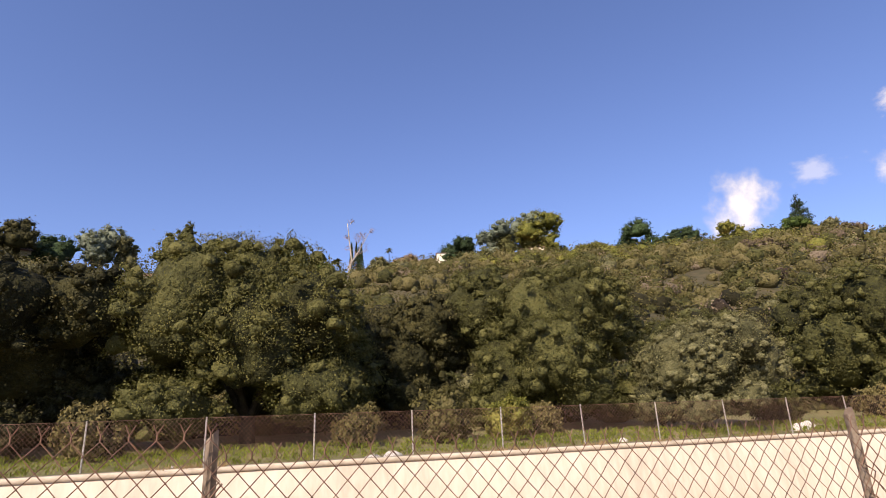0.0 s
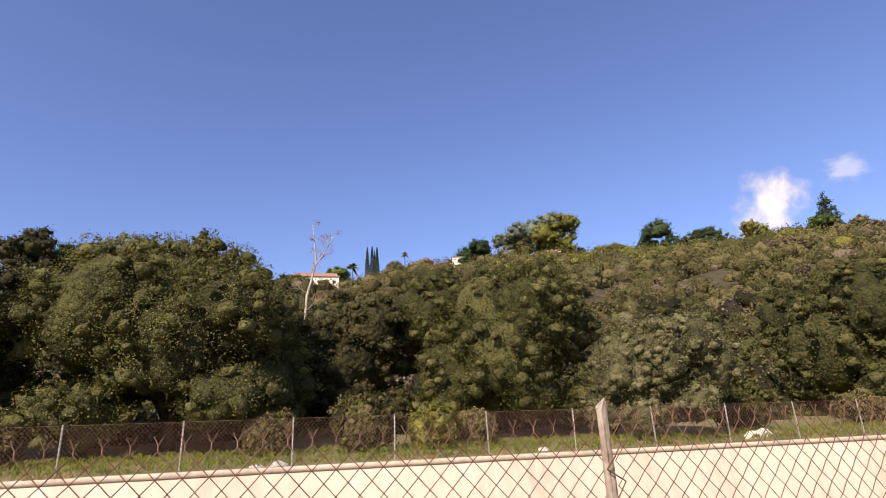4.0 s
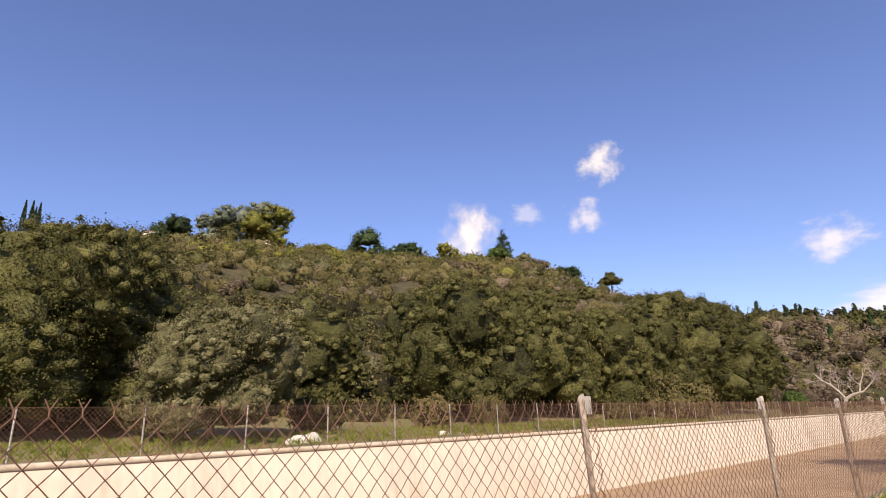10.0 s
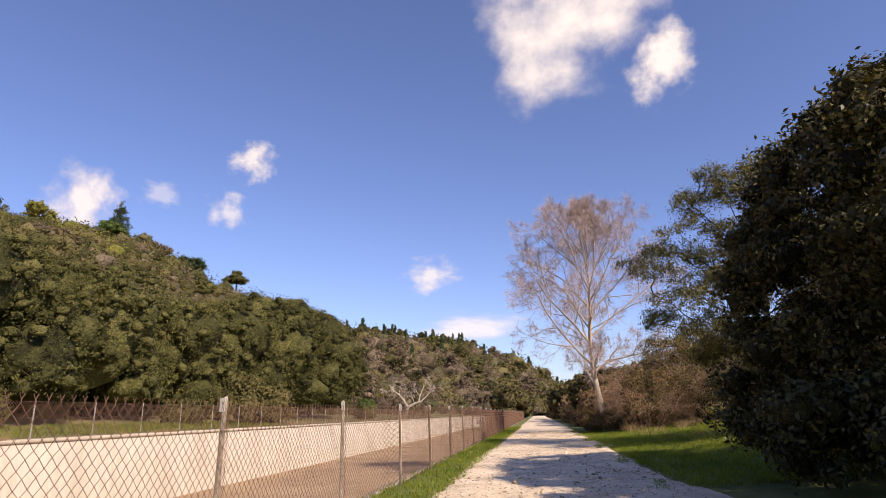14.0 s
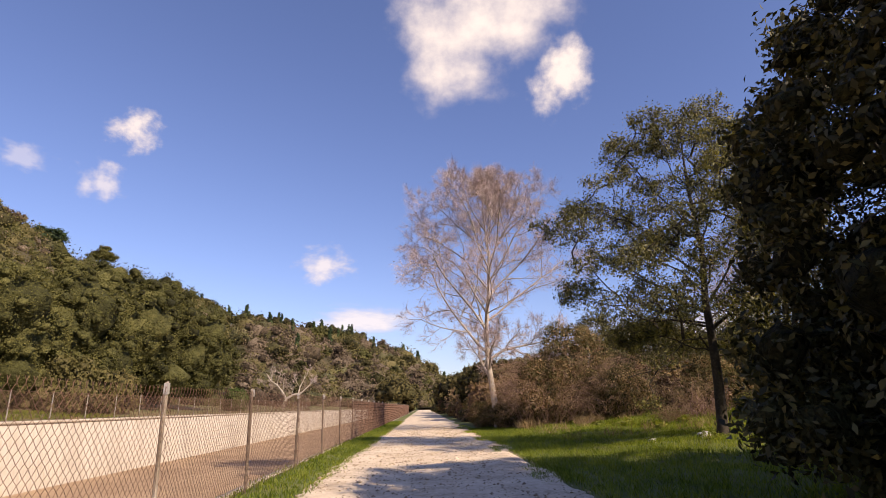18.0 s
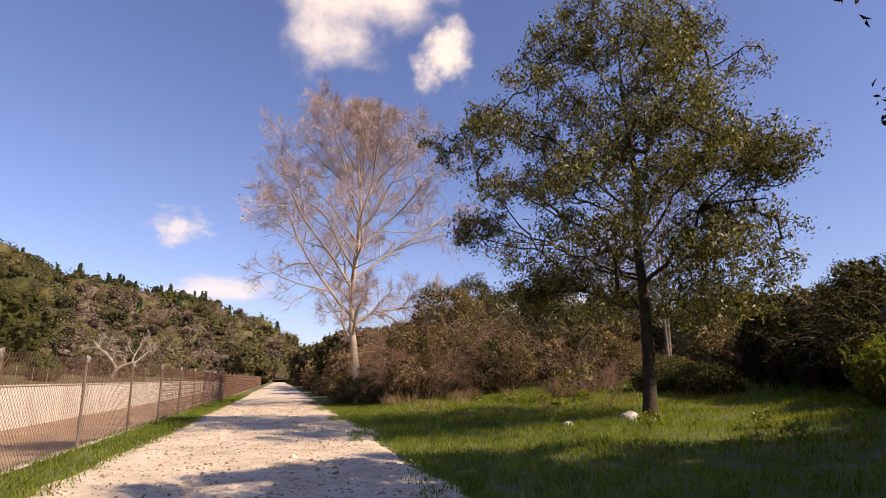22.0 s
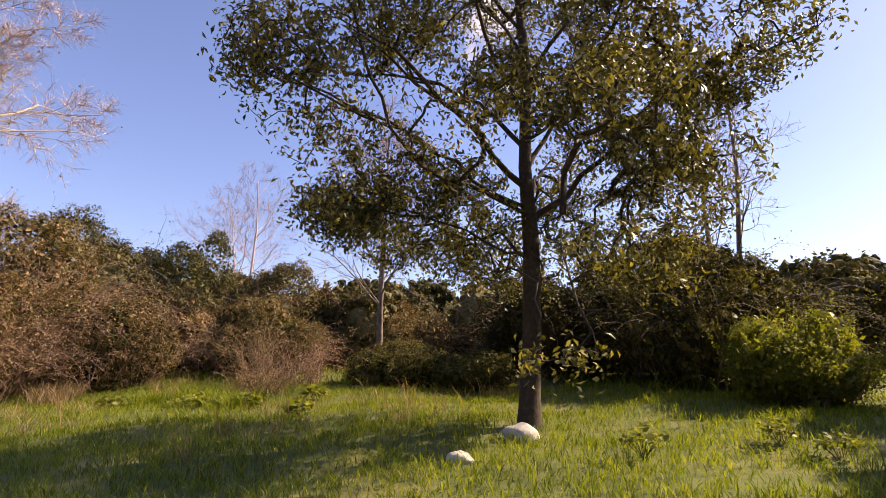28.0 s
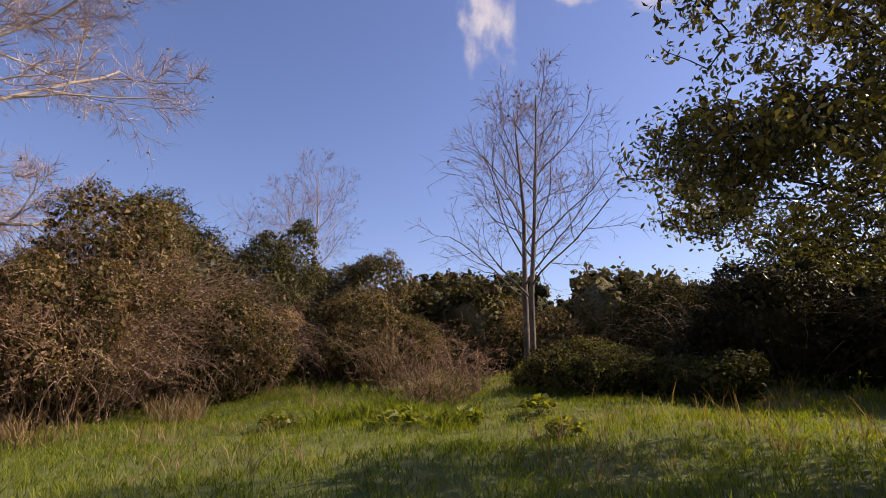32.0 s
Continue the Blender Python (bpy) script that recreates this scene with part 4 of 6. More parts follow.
def meadow_oak(name, label, x, y, seed, lobes, limbs, trunk, n, per, size, spread, material, inside=0.35, dense=False):
    """An oak by the path: limbs drawn out to its crown, leaves clustered at the twig ends."""
    rng = np.random.default_rng(seed)
    root = thing(name, label, "oak tree", at=Matrix.Translation((x, y, float(field_z(x, y)) - 0.05)))
    pole = [t[0] for t in trunk] + [trunk[-1][1]]
    piece("trunk", stem_mesh("trunk", pole, [t[2] for t in trunk] + [trunk[-1][3]], M_BARK, 12, 0.04, seed), root)
    segs = [(*a, *b, ra, rb) for a, b, ra, rb in trunk][1:]
    for z, end, r in limbs:
        limb = bough(rng, along(pole, z), end, r * 0.72, 0.008)
        fork = np.array(limb[4][3:6])
        side = np.array(end) - fork + rng.normal(size=3) * 0.4
        limb += bough(rng, fork, fork + side, r * 0.5, 0.01, 6)
        tagged(piece("limb", tubes("limb", limb, M_BARK, 7), root), kind="stuff")
        segs += limb
    pts = clumps(rng, lobes, n, per, spread, inside, -1.0)
    tw = reach(rng, segs, pts[:, :3].reshape(n, per, 3).mean(1), 0.03)
    tagged(piece("twig", tubes("twig", tw, M_BARK, 3), root), kind="stuff")
    piece("crown", leaves("crown", pts, size, rng, material, 0.42, 0.1), root)
    if dense:
        domes = heap(rng, lobes, 700, 0.2, 0.42)
        piece("outer_crown", leaves("outer_crown", outside(clumps(rng, domes, 17000, 8, 0.08, 0.8, -1.0), lobes, 0.82), size, rng, material, 0.5), root)
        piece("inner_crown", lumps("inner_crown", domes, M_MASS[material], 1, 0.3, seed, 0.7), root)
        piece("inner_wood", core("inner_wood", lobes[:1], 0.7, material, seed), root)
    return root


OAK_TIERS = [(0.9, 1.4, 3.2, 1.0, 0.9, 0.4), (0.6, 0.6, 2.8, 0.8, 0.8, 0.4), (-1.6, 2.2, 1.9, 0.4, 0.4, 0.22), (-1.3, 2.5, 0.9, 0.35, 0.35, 0.16), (2.0, 1.6, 2.9, 0.8, 0.8, 0.42), (1.4, 1.8, 2.7, 0.8, 0.8, 0.4), (2.3, 0.9, 3.2, 0.7, 0.7, 0.35),
             (-1.3, -0.6, 2.2, 0.9, 0.8, 0.5), (-2.5, -1.2, 4.9, 0.9, 0.9, 0.4), (-3.2, -0.2, 4.8, 0.8, 0.8, 0.35), (-1.6, -1.2, 3.0, 1.0, 1.0, 0.5), (-0.9, -1.8, 2.6, 1.0, 1.0, 0.6), (-2.2, 0.1, 3.2, 0.9, 0.9, 0.45), (0.4, -1.3, 2.9, 1.0, 1.0, 0.5), (2.6, 3.8, 6.7, 0.7, 0.8, 0.4), (2.2, 3.2, 6.2, 0.8, 0.8, 0.4), (3.6, 1.9, 6.2, 0.7, 0.7, 0.35), (1.8, 3.2, 4.3, 0.8, 0.8, 0.4),
             (2.5, -0.3, 2.8, 0.75, 0.75, 0.38), (1.9, -1.1, 2.6, 0.75, 0.75, 0.38), (1.3, 0.1, 2.5, 0.7, 0.7, 0.35), (2.9, 0.6, 3.3, 0.6, 0.6, 0.3), (0.8, -1.7, 2.3, 0.8, 0.8, 0.4), (2.6, -1.6, 3.2, 0.7, 0.7, 0.35)]
rng = np.random.default_rng(121)
for k in range(76):
    z = 3.5 + 6.05 * (k / 75) ** 1.1
    R = np.interp(z, [3.4, 4.5, 5.8, 7.0, 8.2, 9.6], [2.9, 3.5, 3.6, 3.3, 2.7, 1.0])
    a, d = k * 2.4 + rng.uniform(-0.35, 0.35), rng.uniform(0.42, 0.95)
    s = rng.uniform(0.5, 0.85) * (1.15 - 0.05 * z)
    lean = 1 - (z - 3.4) / 8
    spread = 0.68 if math.cos(a) > 0 else 0.9
    if math.cos(a) > 0.2 and 4.0 < z < 5.0:
        continue
    OAK_TIERS.append((R * d * math.cos(a) * spread - 0.1 * lean, R * d * math.sin(a) + 0.55 * lean, z - 0.25 * d, s * 1.3, s * 1.3, s * 0.62))
OAK_LIMBS = [(2.75, (-2.3, -1.1, 4.7), 0.075), (3.3, (1.5, 2.2, 5.1), 0.07), (3.9, (2.2, 0.9, 5.5), 0.055), (3.5, (-0.6, -1.9, 6.0), 0.055), (4.3, (1.3, 2.9, 6.7), 0.05), (4.8, (-2.0, 0.3, 7.0), 0.05), (5.3, (1.5, -1.4, 7.6), 0.045), (5.8, (0.9, 1.8, 8.4), 0.04), (6.2, (-1.3, -0.9, 8.2), 0.04), (7.0, (0.7, 0.4, 8.8), 0.03),
            (2.6, (-1.4, 1.9, 2.1), 0.025), (2.2, (2.0, 1.6, 2.8), 0.03), (3.0, (1.8, 2.4, 3.9), 0.045), (3.1, (0.3, -2.6, 4.5), 0.045), (2.9, (1.2, 3.3, 4.1), 0.045), (4.0, (-2.4, 1.4, 5.2), 0.04), (2.4, (-1.3, 2.2, 1.2), 0.012), (2.3, (2.4, -0.4, 2.9), 0.04), (2.2, (1.5, -1.5, 2.6), 0.035)]
OAK_TIERS += [(*end, 0.75, 0.75, 0.4) for _, end, _ in OAK_LIMBS if end[2] > 2.5]
meadow_oak("meadow_oak", "open-crowned dark-trunked oak standing in lush grass", 38.95, -7.45, 21,
           OAK_TIERS,
           OAK_LIMBS,
           [((0.08, 0.05, -0.3), (0.05, 0.02, 0.3), 0.20, 0.145), ((0.05, 0.02, 0.3), (0, 0, 1.3), 0.145, 0.125), ((0, 0, 1.3), (-0.04, 0.02, 2.5), 0.125, 0.115), ((-0.04, 0.02, 2.5), (0.02, 0.04, 3.6), 0.115, 0.095), ((0.02, 0.04, 3.6), (0.0, -0.06, 5.2), 0.095, 0.075), ((0.0, -0.06, 5.2), (0.12, 0.05, 7.2), 0.075, 0.045), ((0.12, 0.05, 7.2), (0.05, 0.1, 8.9), 0.045, 0.012)],
           4000, 24, 0.085, 0.095, M_NEAROAK, 0.3)
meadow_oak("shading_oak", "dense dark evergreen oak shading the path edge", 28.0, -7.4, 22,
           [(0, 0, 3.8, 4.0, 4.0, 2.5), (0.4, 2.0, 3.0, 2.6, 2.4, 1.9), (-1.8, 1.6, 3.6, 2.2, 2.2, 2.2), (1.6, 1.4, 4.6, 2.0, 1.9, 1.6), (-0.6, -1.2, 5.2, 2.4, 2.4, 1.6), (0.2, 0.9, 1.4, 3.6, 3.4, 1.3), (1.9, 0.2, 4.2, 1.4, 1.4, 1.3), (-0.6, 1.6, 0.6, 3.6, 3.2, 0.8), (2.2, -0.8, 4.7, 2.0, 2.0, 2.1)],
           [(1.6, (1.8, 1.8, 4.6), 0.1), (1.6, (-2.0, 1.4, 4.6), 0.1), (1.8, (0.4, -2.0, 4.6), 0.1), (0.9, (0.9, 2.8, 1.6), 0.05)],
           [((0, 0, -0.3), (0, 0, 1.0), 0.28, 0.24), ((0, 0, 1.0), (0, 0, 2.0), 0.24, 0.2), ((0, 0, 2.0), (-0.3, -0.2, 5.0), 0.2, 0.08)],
           1500, 18, 0.1, 0.16, M_SHADEDOAK, 0.9, True)
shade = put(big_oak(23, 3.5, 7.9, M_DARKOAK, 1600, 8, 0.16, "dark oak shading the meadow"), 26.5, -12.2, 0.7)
again(shade, 25.6, -16.8, 0.9, 1.0, 2.0)
again(shade, 18.5, -10.5, 0.6, 1.1, 4.0)


# ---- bare trees ----
def shoots(rng, root, out, bark, twig, names=("twig", "branch", "limb")):
    for level, name in enumerate(names):
        if level < len(out) and out[level]:
            ob = piece(name, tubes(name, out[level], twig if level < 1 else bark, 3 if level < 1 else 4 if level < 2 else 6), root)
            tagged(ob, kind="stuff")


def sprays(rng, segs, per, short, long, r):
    """Fine last twigs off every shoot."""
    for q in list(segs):
        e, d = np.array(q[3:6]), np.array(q[3:6]) - np.array(q[:3])
        d /= np.linalg.norm(d)
        for _ in range(per):
            w = d + rng.normal(size=3) * 0.55
            t = e - d * rng.uniform(0, 0.2)
            segs.append((*t, *(t + w / np.linalg.norm(w) * rng.uniform(short, long)), r, r * 0.6))


def sycamore(x, y, z, seed):
    rng = np.random.default_rng(seed)
    root = thing("sycamore", "tall bare sycamore with pale mottled bark beside the path", "bare tree", at=Matrix.Translation((x, y, z)))
    stem = [(-0.2, -0.3, -0.3), (0.0, -0.1, 1.6), (0.0, 0.15, 3.4), (0.1, 0.2, 5.2), (0.0, 0.0, 7.4), (0.15, -0.1, 9.6), (0.1, 0.15, 12.0), (0.2, 0.25, 14.4)]
    rad = [0.22, 0.165, 0.145, 0.125, 0.1, 0.07, 0.045, 0.02]
    piece("trunk", stem_mesh("trunk", stem, rad, M_PALEBARK, 10, 0.03), root)
    out = [[], [], [], []]
    for k in range(24):
        t = k / 23
        h = 2.6 + 10.2 * t
        a = k * 2.4 + rng.uniform(-0.4, 0.4) + 0.4
        L = float(np.interp(t, [0, 0.15, 0.35, 0.6, 0.85, 1], [3.0, 4.6, 5.2, 4.2, 2.6, 1.6])) * rng.uniform(0.85, 1.12) * (1.15 if abs(math.sin(a)) > 0.3 else 0.95)
        ramify(rng, along(stem, h), (math.cos(a), math.sin(a), 0.75 + 1.1 * t), L, 0.09 - 0.055 * t, 3, out, 0.78, 7, 0.035, 0.5, 1, 0.12, 0.007)
    sprays(rng, out[0], 4, 0.2, 0.5, 0.005)
    shoots(rng, root, out, M_PALEBARK, M_TWIGPALE, ("twig", "branch", "bough", "limb"))
    ends = np.array([q[3:6] for q in out[0]])
    pods = ends[rng.integers(0, len(ends), 1000)] + rng.normal(size=(1000, 3)) * 0.06
    piece("dry_leaves", leaves("dry_leaves", pods, 0.1, rng, M_DRYLEAF, 0.7), root, "last withered brown leaves")
    return root


sycamore(55, -3.2, 0.1, 41)


def alder(label, x, y, z, seed, stems, reach_len, bark=M_GREYTWIG, sides=12, pods=200):
    """A slim bare tree: straight stems with rising side branches."""
    rng = np.random.default_rng(seed)
    root = thing("alder", label, "bare tree", at=Matrix.Translation((x, y, z)))
    out = [[], [], [], []]
    for rows in stems:
        pts = [q[0] for q in rows]
        piece("trunk", stem_mesh("trunk", pts, [q[1] for q in rows], bark, 8, 0.04, seed), root)
        h0, h1 = pts[0][2], pts[-1][2]
        for k in range(sides):
            t = 0.32 + 0.66 * k / (sides - 1)
            a = k * 2.4 + rng.uniform(-0.4, 0.4)
            ramify(rng, along(pts, h0 + (h1 - h0) * t), (math.cos(a), math.sin(a), 0.55 + 0.5 * t), reach_len * (1.3 - t) * rng.uniform(0.75, 1.25), 0.03 * (1.3 - t), 2, out, 0.7, 7, 0.045, 0.55, 1, 0.12, 0.004)
    sprays(rng, out[0], 1, 0.15, 0.35, 0.004)
    shoots(rng, root, out, bark, M_TWIG)
    ends = np.array([q[3:6] for q in out[0]])
    pods = ends[rng.integers(0, len(ends), pods)]
    piece("dry_leaves", leaves("dry_leaves", pods, 0.07, rng, M_DRYLEAF, 0.7), root, "few withered leaves")


alder("slim bare double-stemmed tree at the meadow edge", 46.4, -13.6, 0.8, 43,
      [[((0, 0, -0.3), 0.085), ((-0.05, 0.1, 2.2), 0.065), ((-0.3, 0.3, 4.2), 0.045), ((-0.5, 0.5, 6.0), 0.028), ((-0.6, 0.6, 7.4), 0.012)], [((0.25, -0.2, -0.3), 0.095), ((0.3, -0.3, 2.4), 0.07), ((0.25, -0.3, 4.6), 0.05), ((0.4, -0.35, 6.4), 0.03), ((0.45, -0.3, 7.6), 0.012)]], 3.0, sides=16)
alder("tall slim bare tree behind the green bush", 37.4, -18.5, 0.9, 44,
      [[((0, 0, -0.3), 0.11), ((-0.2, 0.1, 3), 0.085), ((-0.4, 0.1, 6), 0.055), ((-0.3, 0.1, 10.2), 0.015)], [((0.3, 0, -0.3), 0.1), ((0.5, 0.1, 3), 0.08), ((0.6, 0.1, 6), 0.05), ((0.9, 0.1, 9), 0.02)]], 2.4)
alder("small pale bare tree among the willows", 62.2, -21.5, 1.6, 46,
      [[((0, 0, -0.3), 0.12), ((0.1, 0, 4), 0.09), ((-0.2, 0, 7.5), 0.05), ((0, 0, 10.4), 0.02)], [((0.05, 0, 2.4), 0.07), ((1.2, 0.2, 5), 0.05), ((1.9, 0.2, 8.6), 0.02)]], 4.2, M_TWIGPALE, 18)


def far_sycamore(x, y, z, seed):
    rng = np.random.default_rng(seed)
    root = thing("far_sycamore", "leaning white-limbed bare sycamore beyond the channel", "bare tree", at=Matrix.Translation((x, y, z)) @ Matrix.Diagonal((0.66, 0.66, 0.7, 1)))
    out = [[], [], [], []]
    piece("trunk", stem_mesh("trunk", [(0, 0.3, -0.4), (0, 0, 1.6), (0, -1.0, 3.6), (0, -3.0, 4.6), (0, -5.6, 5.2), (0, -7.4, 6.8)], [0.6, 0.5, 0.46, 0.34, 0.26, 0.14], M_PALEBARK, 8), root)
    piece("limb", stem_mesh("limb", [(0, -0.8, 3.4), (0, 0.6, 5.6), (0, 2.4, 7.6), (0, 4.6, 9.0), (0, 6.2, 11.2)], [0.34, 0.28, 0.24, 0.18, 0.08], M_PALEBARK, 8), root)
    piece("limb", stem_mesh("limb", [(0, -4.6, 5.0), (0.3, -5.0, 7.0), (0.3, -6.2, 9.4), (0.3, -6.6, 11.6)], [0.24, 0.2, 0.14, 0.06], M_PALEBARK, 8), root)
    for p, d in (((0, 0.6, 5.6), (0.2, -0.3, 1)), ((0, 2.4, 7.6), (0, -0.2, 1)), ((0, 2.4, 7.6), (0.2, 1, 0.3)), ((0, 4.6, 9), (0, 1, 0.2)), ((0, 4.6, 9), (0.3, -0.2, 1)), ((0.3, -5, 7), (0, 0.5, 1)), ((0, -7.4, 6.8), (0, -0.7, 1)), ((0, -7.4, 6.8), (0.2, -1, 0.4)), ((0.3, -6.2, 9.4), (0, -0.8, 0.8)), ((0, -3, 4.6), (0.4, 0.4, 1))):
        ramify(rng, p, d, 3.4, 0.11, 2, out, 0.7, 6, 0.04, 0.55, 1, 0.14, 0.022)
    sprays(rng, out[0], 2, 0.4, 0.9, 0.018)
    shoots(rng, root, out, M_PALEBARK, M_TWIGPALE)


far_sycamore(150, 30.5, 0.8, 45)


# ---- thickets and bushes on the near side ----
def thicket(name, label, x, y, r, h, seed, leaf_mat, n_leaf, n_stem, size=0.11, category="thicket", stem=M_TWIG, leaf_zone=0.9):
    """A tangle of thin arching stems with leaves among them."""
    rng = np.random.default_rng(seed)
    root = thing(name, label, category, at=Matrix.Translation((x, y, float(field_z(x, y)) - 0.05)))
    segs, on = [], []
    for _ in range(n_stem):
        a, q = rng.uniform(0, 6.283), math.sqrt(rng.uniform(0, 1)) * r * 0.75
        p = np.array([q * math.cos(a), q * math.sin(a), 0.0])
        d = np.array([rng.normal() * 0.35, rng.normal() * 0.35, 1.0])
        L = h * rng.uniform(0.6, 1.25) * (1 - 0.35 * (q / r) ** 2)
        rad = rng.uniform(0.009, 0.018)
        for j in range(6):
            d = d / np.linalg.norm(d)
            t = p + d * L / 6
            segs.append((*p, *t, rad, rad * 0.85))
            on.append(t)
            for _ in range(2 if j > 0 else 1):
                e = d + rng.normal(size=3) * 0.75
                e /= np.linalg.norm(e)
                s = t + e * L * rng.uniform(0.08, 0.25)
                segs.append((*t, *s, rad * 0.6, rad * 0.35))
                on.append(s)
                on.append((s + t) / 2)
                e = e + rng.normal(size=3) * 0.6
                w = s + e / np.linalg.norm(e) * L * rng.uniform(0.05, 0.14)
                segs.append((*s, *w, rad * 0.4, rad * 0.25))
                on.append(w)
            p, rad = t, rad * 0.85
            d = d + rng.normal(size=3) * 0.22 + np.array([math.cos(a), math.sin(a), 0]) * 0.08 - (0, 0, 0.09 * j)
    tagged(piece("stem", tubes("stem", segs, stem, 3), root), kind="stuff")
    if n_leaf:
        on = np.array(on)
        per = 6
        knots = on[rng.integers(0, len(on), n_leaf // per)]
        knots = knots[knots[:, 2] < np.quantile(on[:, 2], 0.97)]
        n_leaf = len(knots) * per
        p = np.repeat(knots, per, 0) + rng.normal(size=(n_leaf, 3)) * 0.075 * min(1.5, r / 2)
        p[:, 2] = np.abs(p[:, 2])
        piece("foliage", leaves("foliage", p, size, rng, leaf_mat, 0.5), root)
    return root


def mound(name, label, x, y, rx, ry, h, seed, coats, canes=0, size=0.075, category="thicket", cane=M_TWIG, steep=0.0, leafy=2):
    """A heaped bush: leaves over many small domes, with arching canes through and over it."""
    rng = np.random.default_rng(seed)
    root = thing(name, label, category, at=Matrix.Translation((x, y, float(field_z(x, y)) - 0.05)))
    lobes = [(0, 0, h * 0.35, rx * 0.7, ry * 0.7, h * 0.4)]
    for k in range(11):
        a, q = k * 2.4 + rng.uniform(-0.3, 0.3), math.sqrt(rng.uniform(0.05, 1)) * 0.72
        z = h * (0.12 + (1 - q * q * (1 - steep)) * rng.uniform(0.15, 0.72))
        s = rng.uniform(0.26, 0.42)
        lobes.append((rx * q * math.cos(a), ry * q * math.sin(a), z, rx * s, ry * s, min(z, h * s * 0.62)))
    mean = 0.5 * (rx + ry)
    domes = heap(rng, lobes, 150, mean * 0.09, mean * 0.19)
    domes = domes[domes[:, 2] > 0.08]
    for material, n in coats:
        some = domes[rng.permutation(len(domes))[: max(30, int(len(domes) * n / sum(c[1] for c in coats) * 1.25))]]
        pts = outside(clumps(rng, some, int(n * 1.5), 7, 0.05, 0.7, -0.7), lobes, 0.78)
        pts = pts[pts[:, 2] > 0.03]
        piece("foliage", leaves("foliage", pts, size * 0.8, rng, material, 0.5), root)
    for material, n in coats:
        under = outside(clumps(rng, lobes, int(9000 * n / sum(c[1] for c in coats)), 1, 0.08, 0.84, -0.8), lobes, 0.74)
        under = under[under[:, 2] > 0.03]
        piece("inner_foliage", leaves("inner_foliage", under, min(0.17, 0.05 * mean + 0.05), rng, material, 0.6, curl=0.25), root)
    # core in dark oak-leaf colour stands in for the shade inside the bush
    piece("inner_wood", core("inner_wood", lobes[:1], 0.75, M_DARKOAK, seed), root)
    segs, on = [], []
    for _ in range(canes):
        a, q = rng.uniform(0, 6.283), math.sqrt(rng.uniform(0, 1)) * 0.75
        p = np.array([rx * q * math.cos(a), ry * q * math.sin(a), h * 0.15 * rng.uniform(0, 1)])
        d = np.array([math.cos(a) * 0.3 + rng.normal() * 0.25, math.sin(a) * 0.3 + rng.normal() * 0.25, 1.0])
        L = h * rng.uniform(0.5, 1.0) * (1.0 - 0.45 * q) * (1 - 0.3 * steep)
        r = rng.uniform(0.006, 0.014)
        for j in range(8):
            d = d / np.linalg.norm(d)
            w = p + d * L / 7
            segs.append((*p, *w, r, r * 0.9))
            if j > 1 and rng.random() < 0.7:
                e = d + rng.normal(size=3) * 0.6
                e = e / np.linalg.norm(e)
                u = w + e * L * rng.uniform(0.06, 0.2)
                segs.append((*w, *u, r * 0.6, r * 0.4))
                on += [w, u, (u + w) / 2]
            p, r = w, r * 0.9
            d = d + rng.normal(size=3) * 0.12 + (0.05 * math.cos(a), 0.05 * math.sin(a), -0.075 * j * (1 - steep))
            if p[2] < 0.1:
                break
    if on:
        on = np.array(on)
        on = np.repeat(on, leafy, 0) + rng.normal(size=(len(on) * leafy, 3)) * 0.05
        on = on[on[:, 2] > 0.05]
        piece("shoot_leaves", leaves("shoot_leaves", on, size * 0.8, rng, coats[-1][0], 0.5), root)
        tagged(piece("cane", tubes("cane", segs, cane, 3), root), kind="stuff")
    return root


BR = "tall tangle of reddish brown vines and dry leaves"
mound("bramble_thicket", BR, 55.6, -7.4, 3.3, 2.6, 5.7, 51, [(M_BRUSH, 2000), (M_OLIVELEAF, 900), (M_DRYLEAF, 1900)], 760)
mound("bramble_thicket", BR, 52.8, -5.6, 1.9, 1.9, 3.4, 52, [(M_BRUSH, 1600), (M_DRYLEAF, 1600)], 520)
mound("bramble_thicket", "low skirt of brown brambles beside the path", 56.8, -3.4, 1.9, 1.3, 1.9, 66, [(M_BRUSH, 1200), (M_DRYLEAF, 1100)], 180)
mound("bramble_thicket", "small brown bramble at the foot of the sycamore", 54.0, -3.9, 1.0, 0.9, 1.4, 78, [(M_DRYLEAF, 900), (M_BRUSH, 500)], 120)
mound("bramble_thicket", "green and brown brambles at the meadow edge", 53.0, -9.2, 1.9, 2.0, 3.2, 67, [(M_BRUSH, 1800), (M_DRYLEAF, 1200)], 200)
mound("willow_thicket", "olive green willow thicket behind the brambles", 57.5, -10.8, 3.0, 2.6, 6.8, 53, [(M_OLIVELEAF, 2600), (M_BRUSH, 1800)], 260, 0.09, cane=M_GREYTWIG, steep=0.4)
mound("willow_thicket", "olive green willow at the meadow edge", 57.0, -14.2, 2.3, 2.2, 6.0, 55, [(M_OLIVELEAF, 2000), (M_OAKLEAF, 1400)], 180, 0.1, cane=M_GREYTWIG, steep=0.5)
mound("willow_thicket", "grey green willow with pale leaves", 55.6, -17.2, 2.6, 2.3, 5.4, 68, [(M_OLIVELEAF, 2600), (M_DRYLEAF, 900)], 300, 0.1, cane=M_GREYTWIG, steep=0.5)
mound("willow_thicket", "grey green willow thicket at the meadow edge", 66, -18, 3.4, 4, 6.6, 54, [(M_OAKLEAF, 2600), (M_BRUSH, 1500)], 120, 0.14, cane=M_GREYTWIG, steep=0.4)
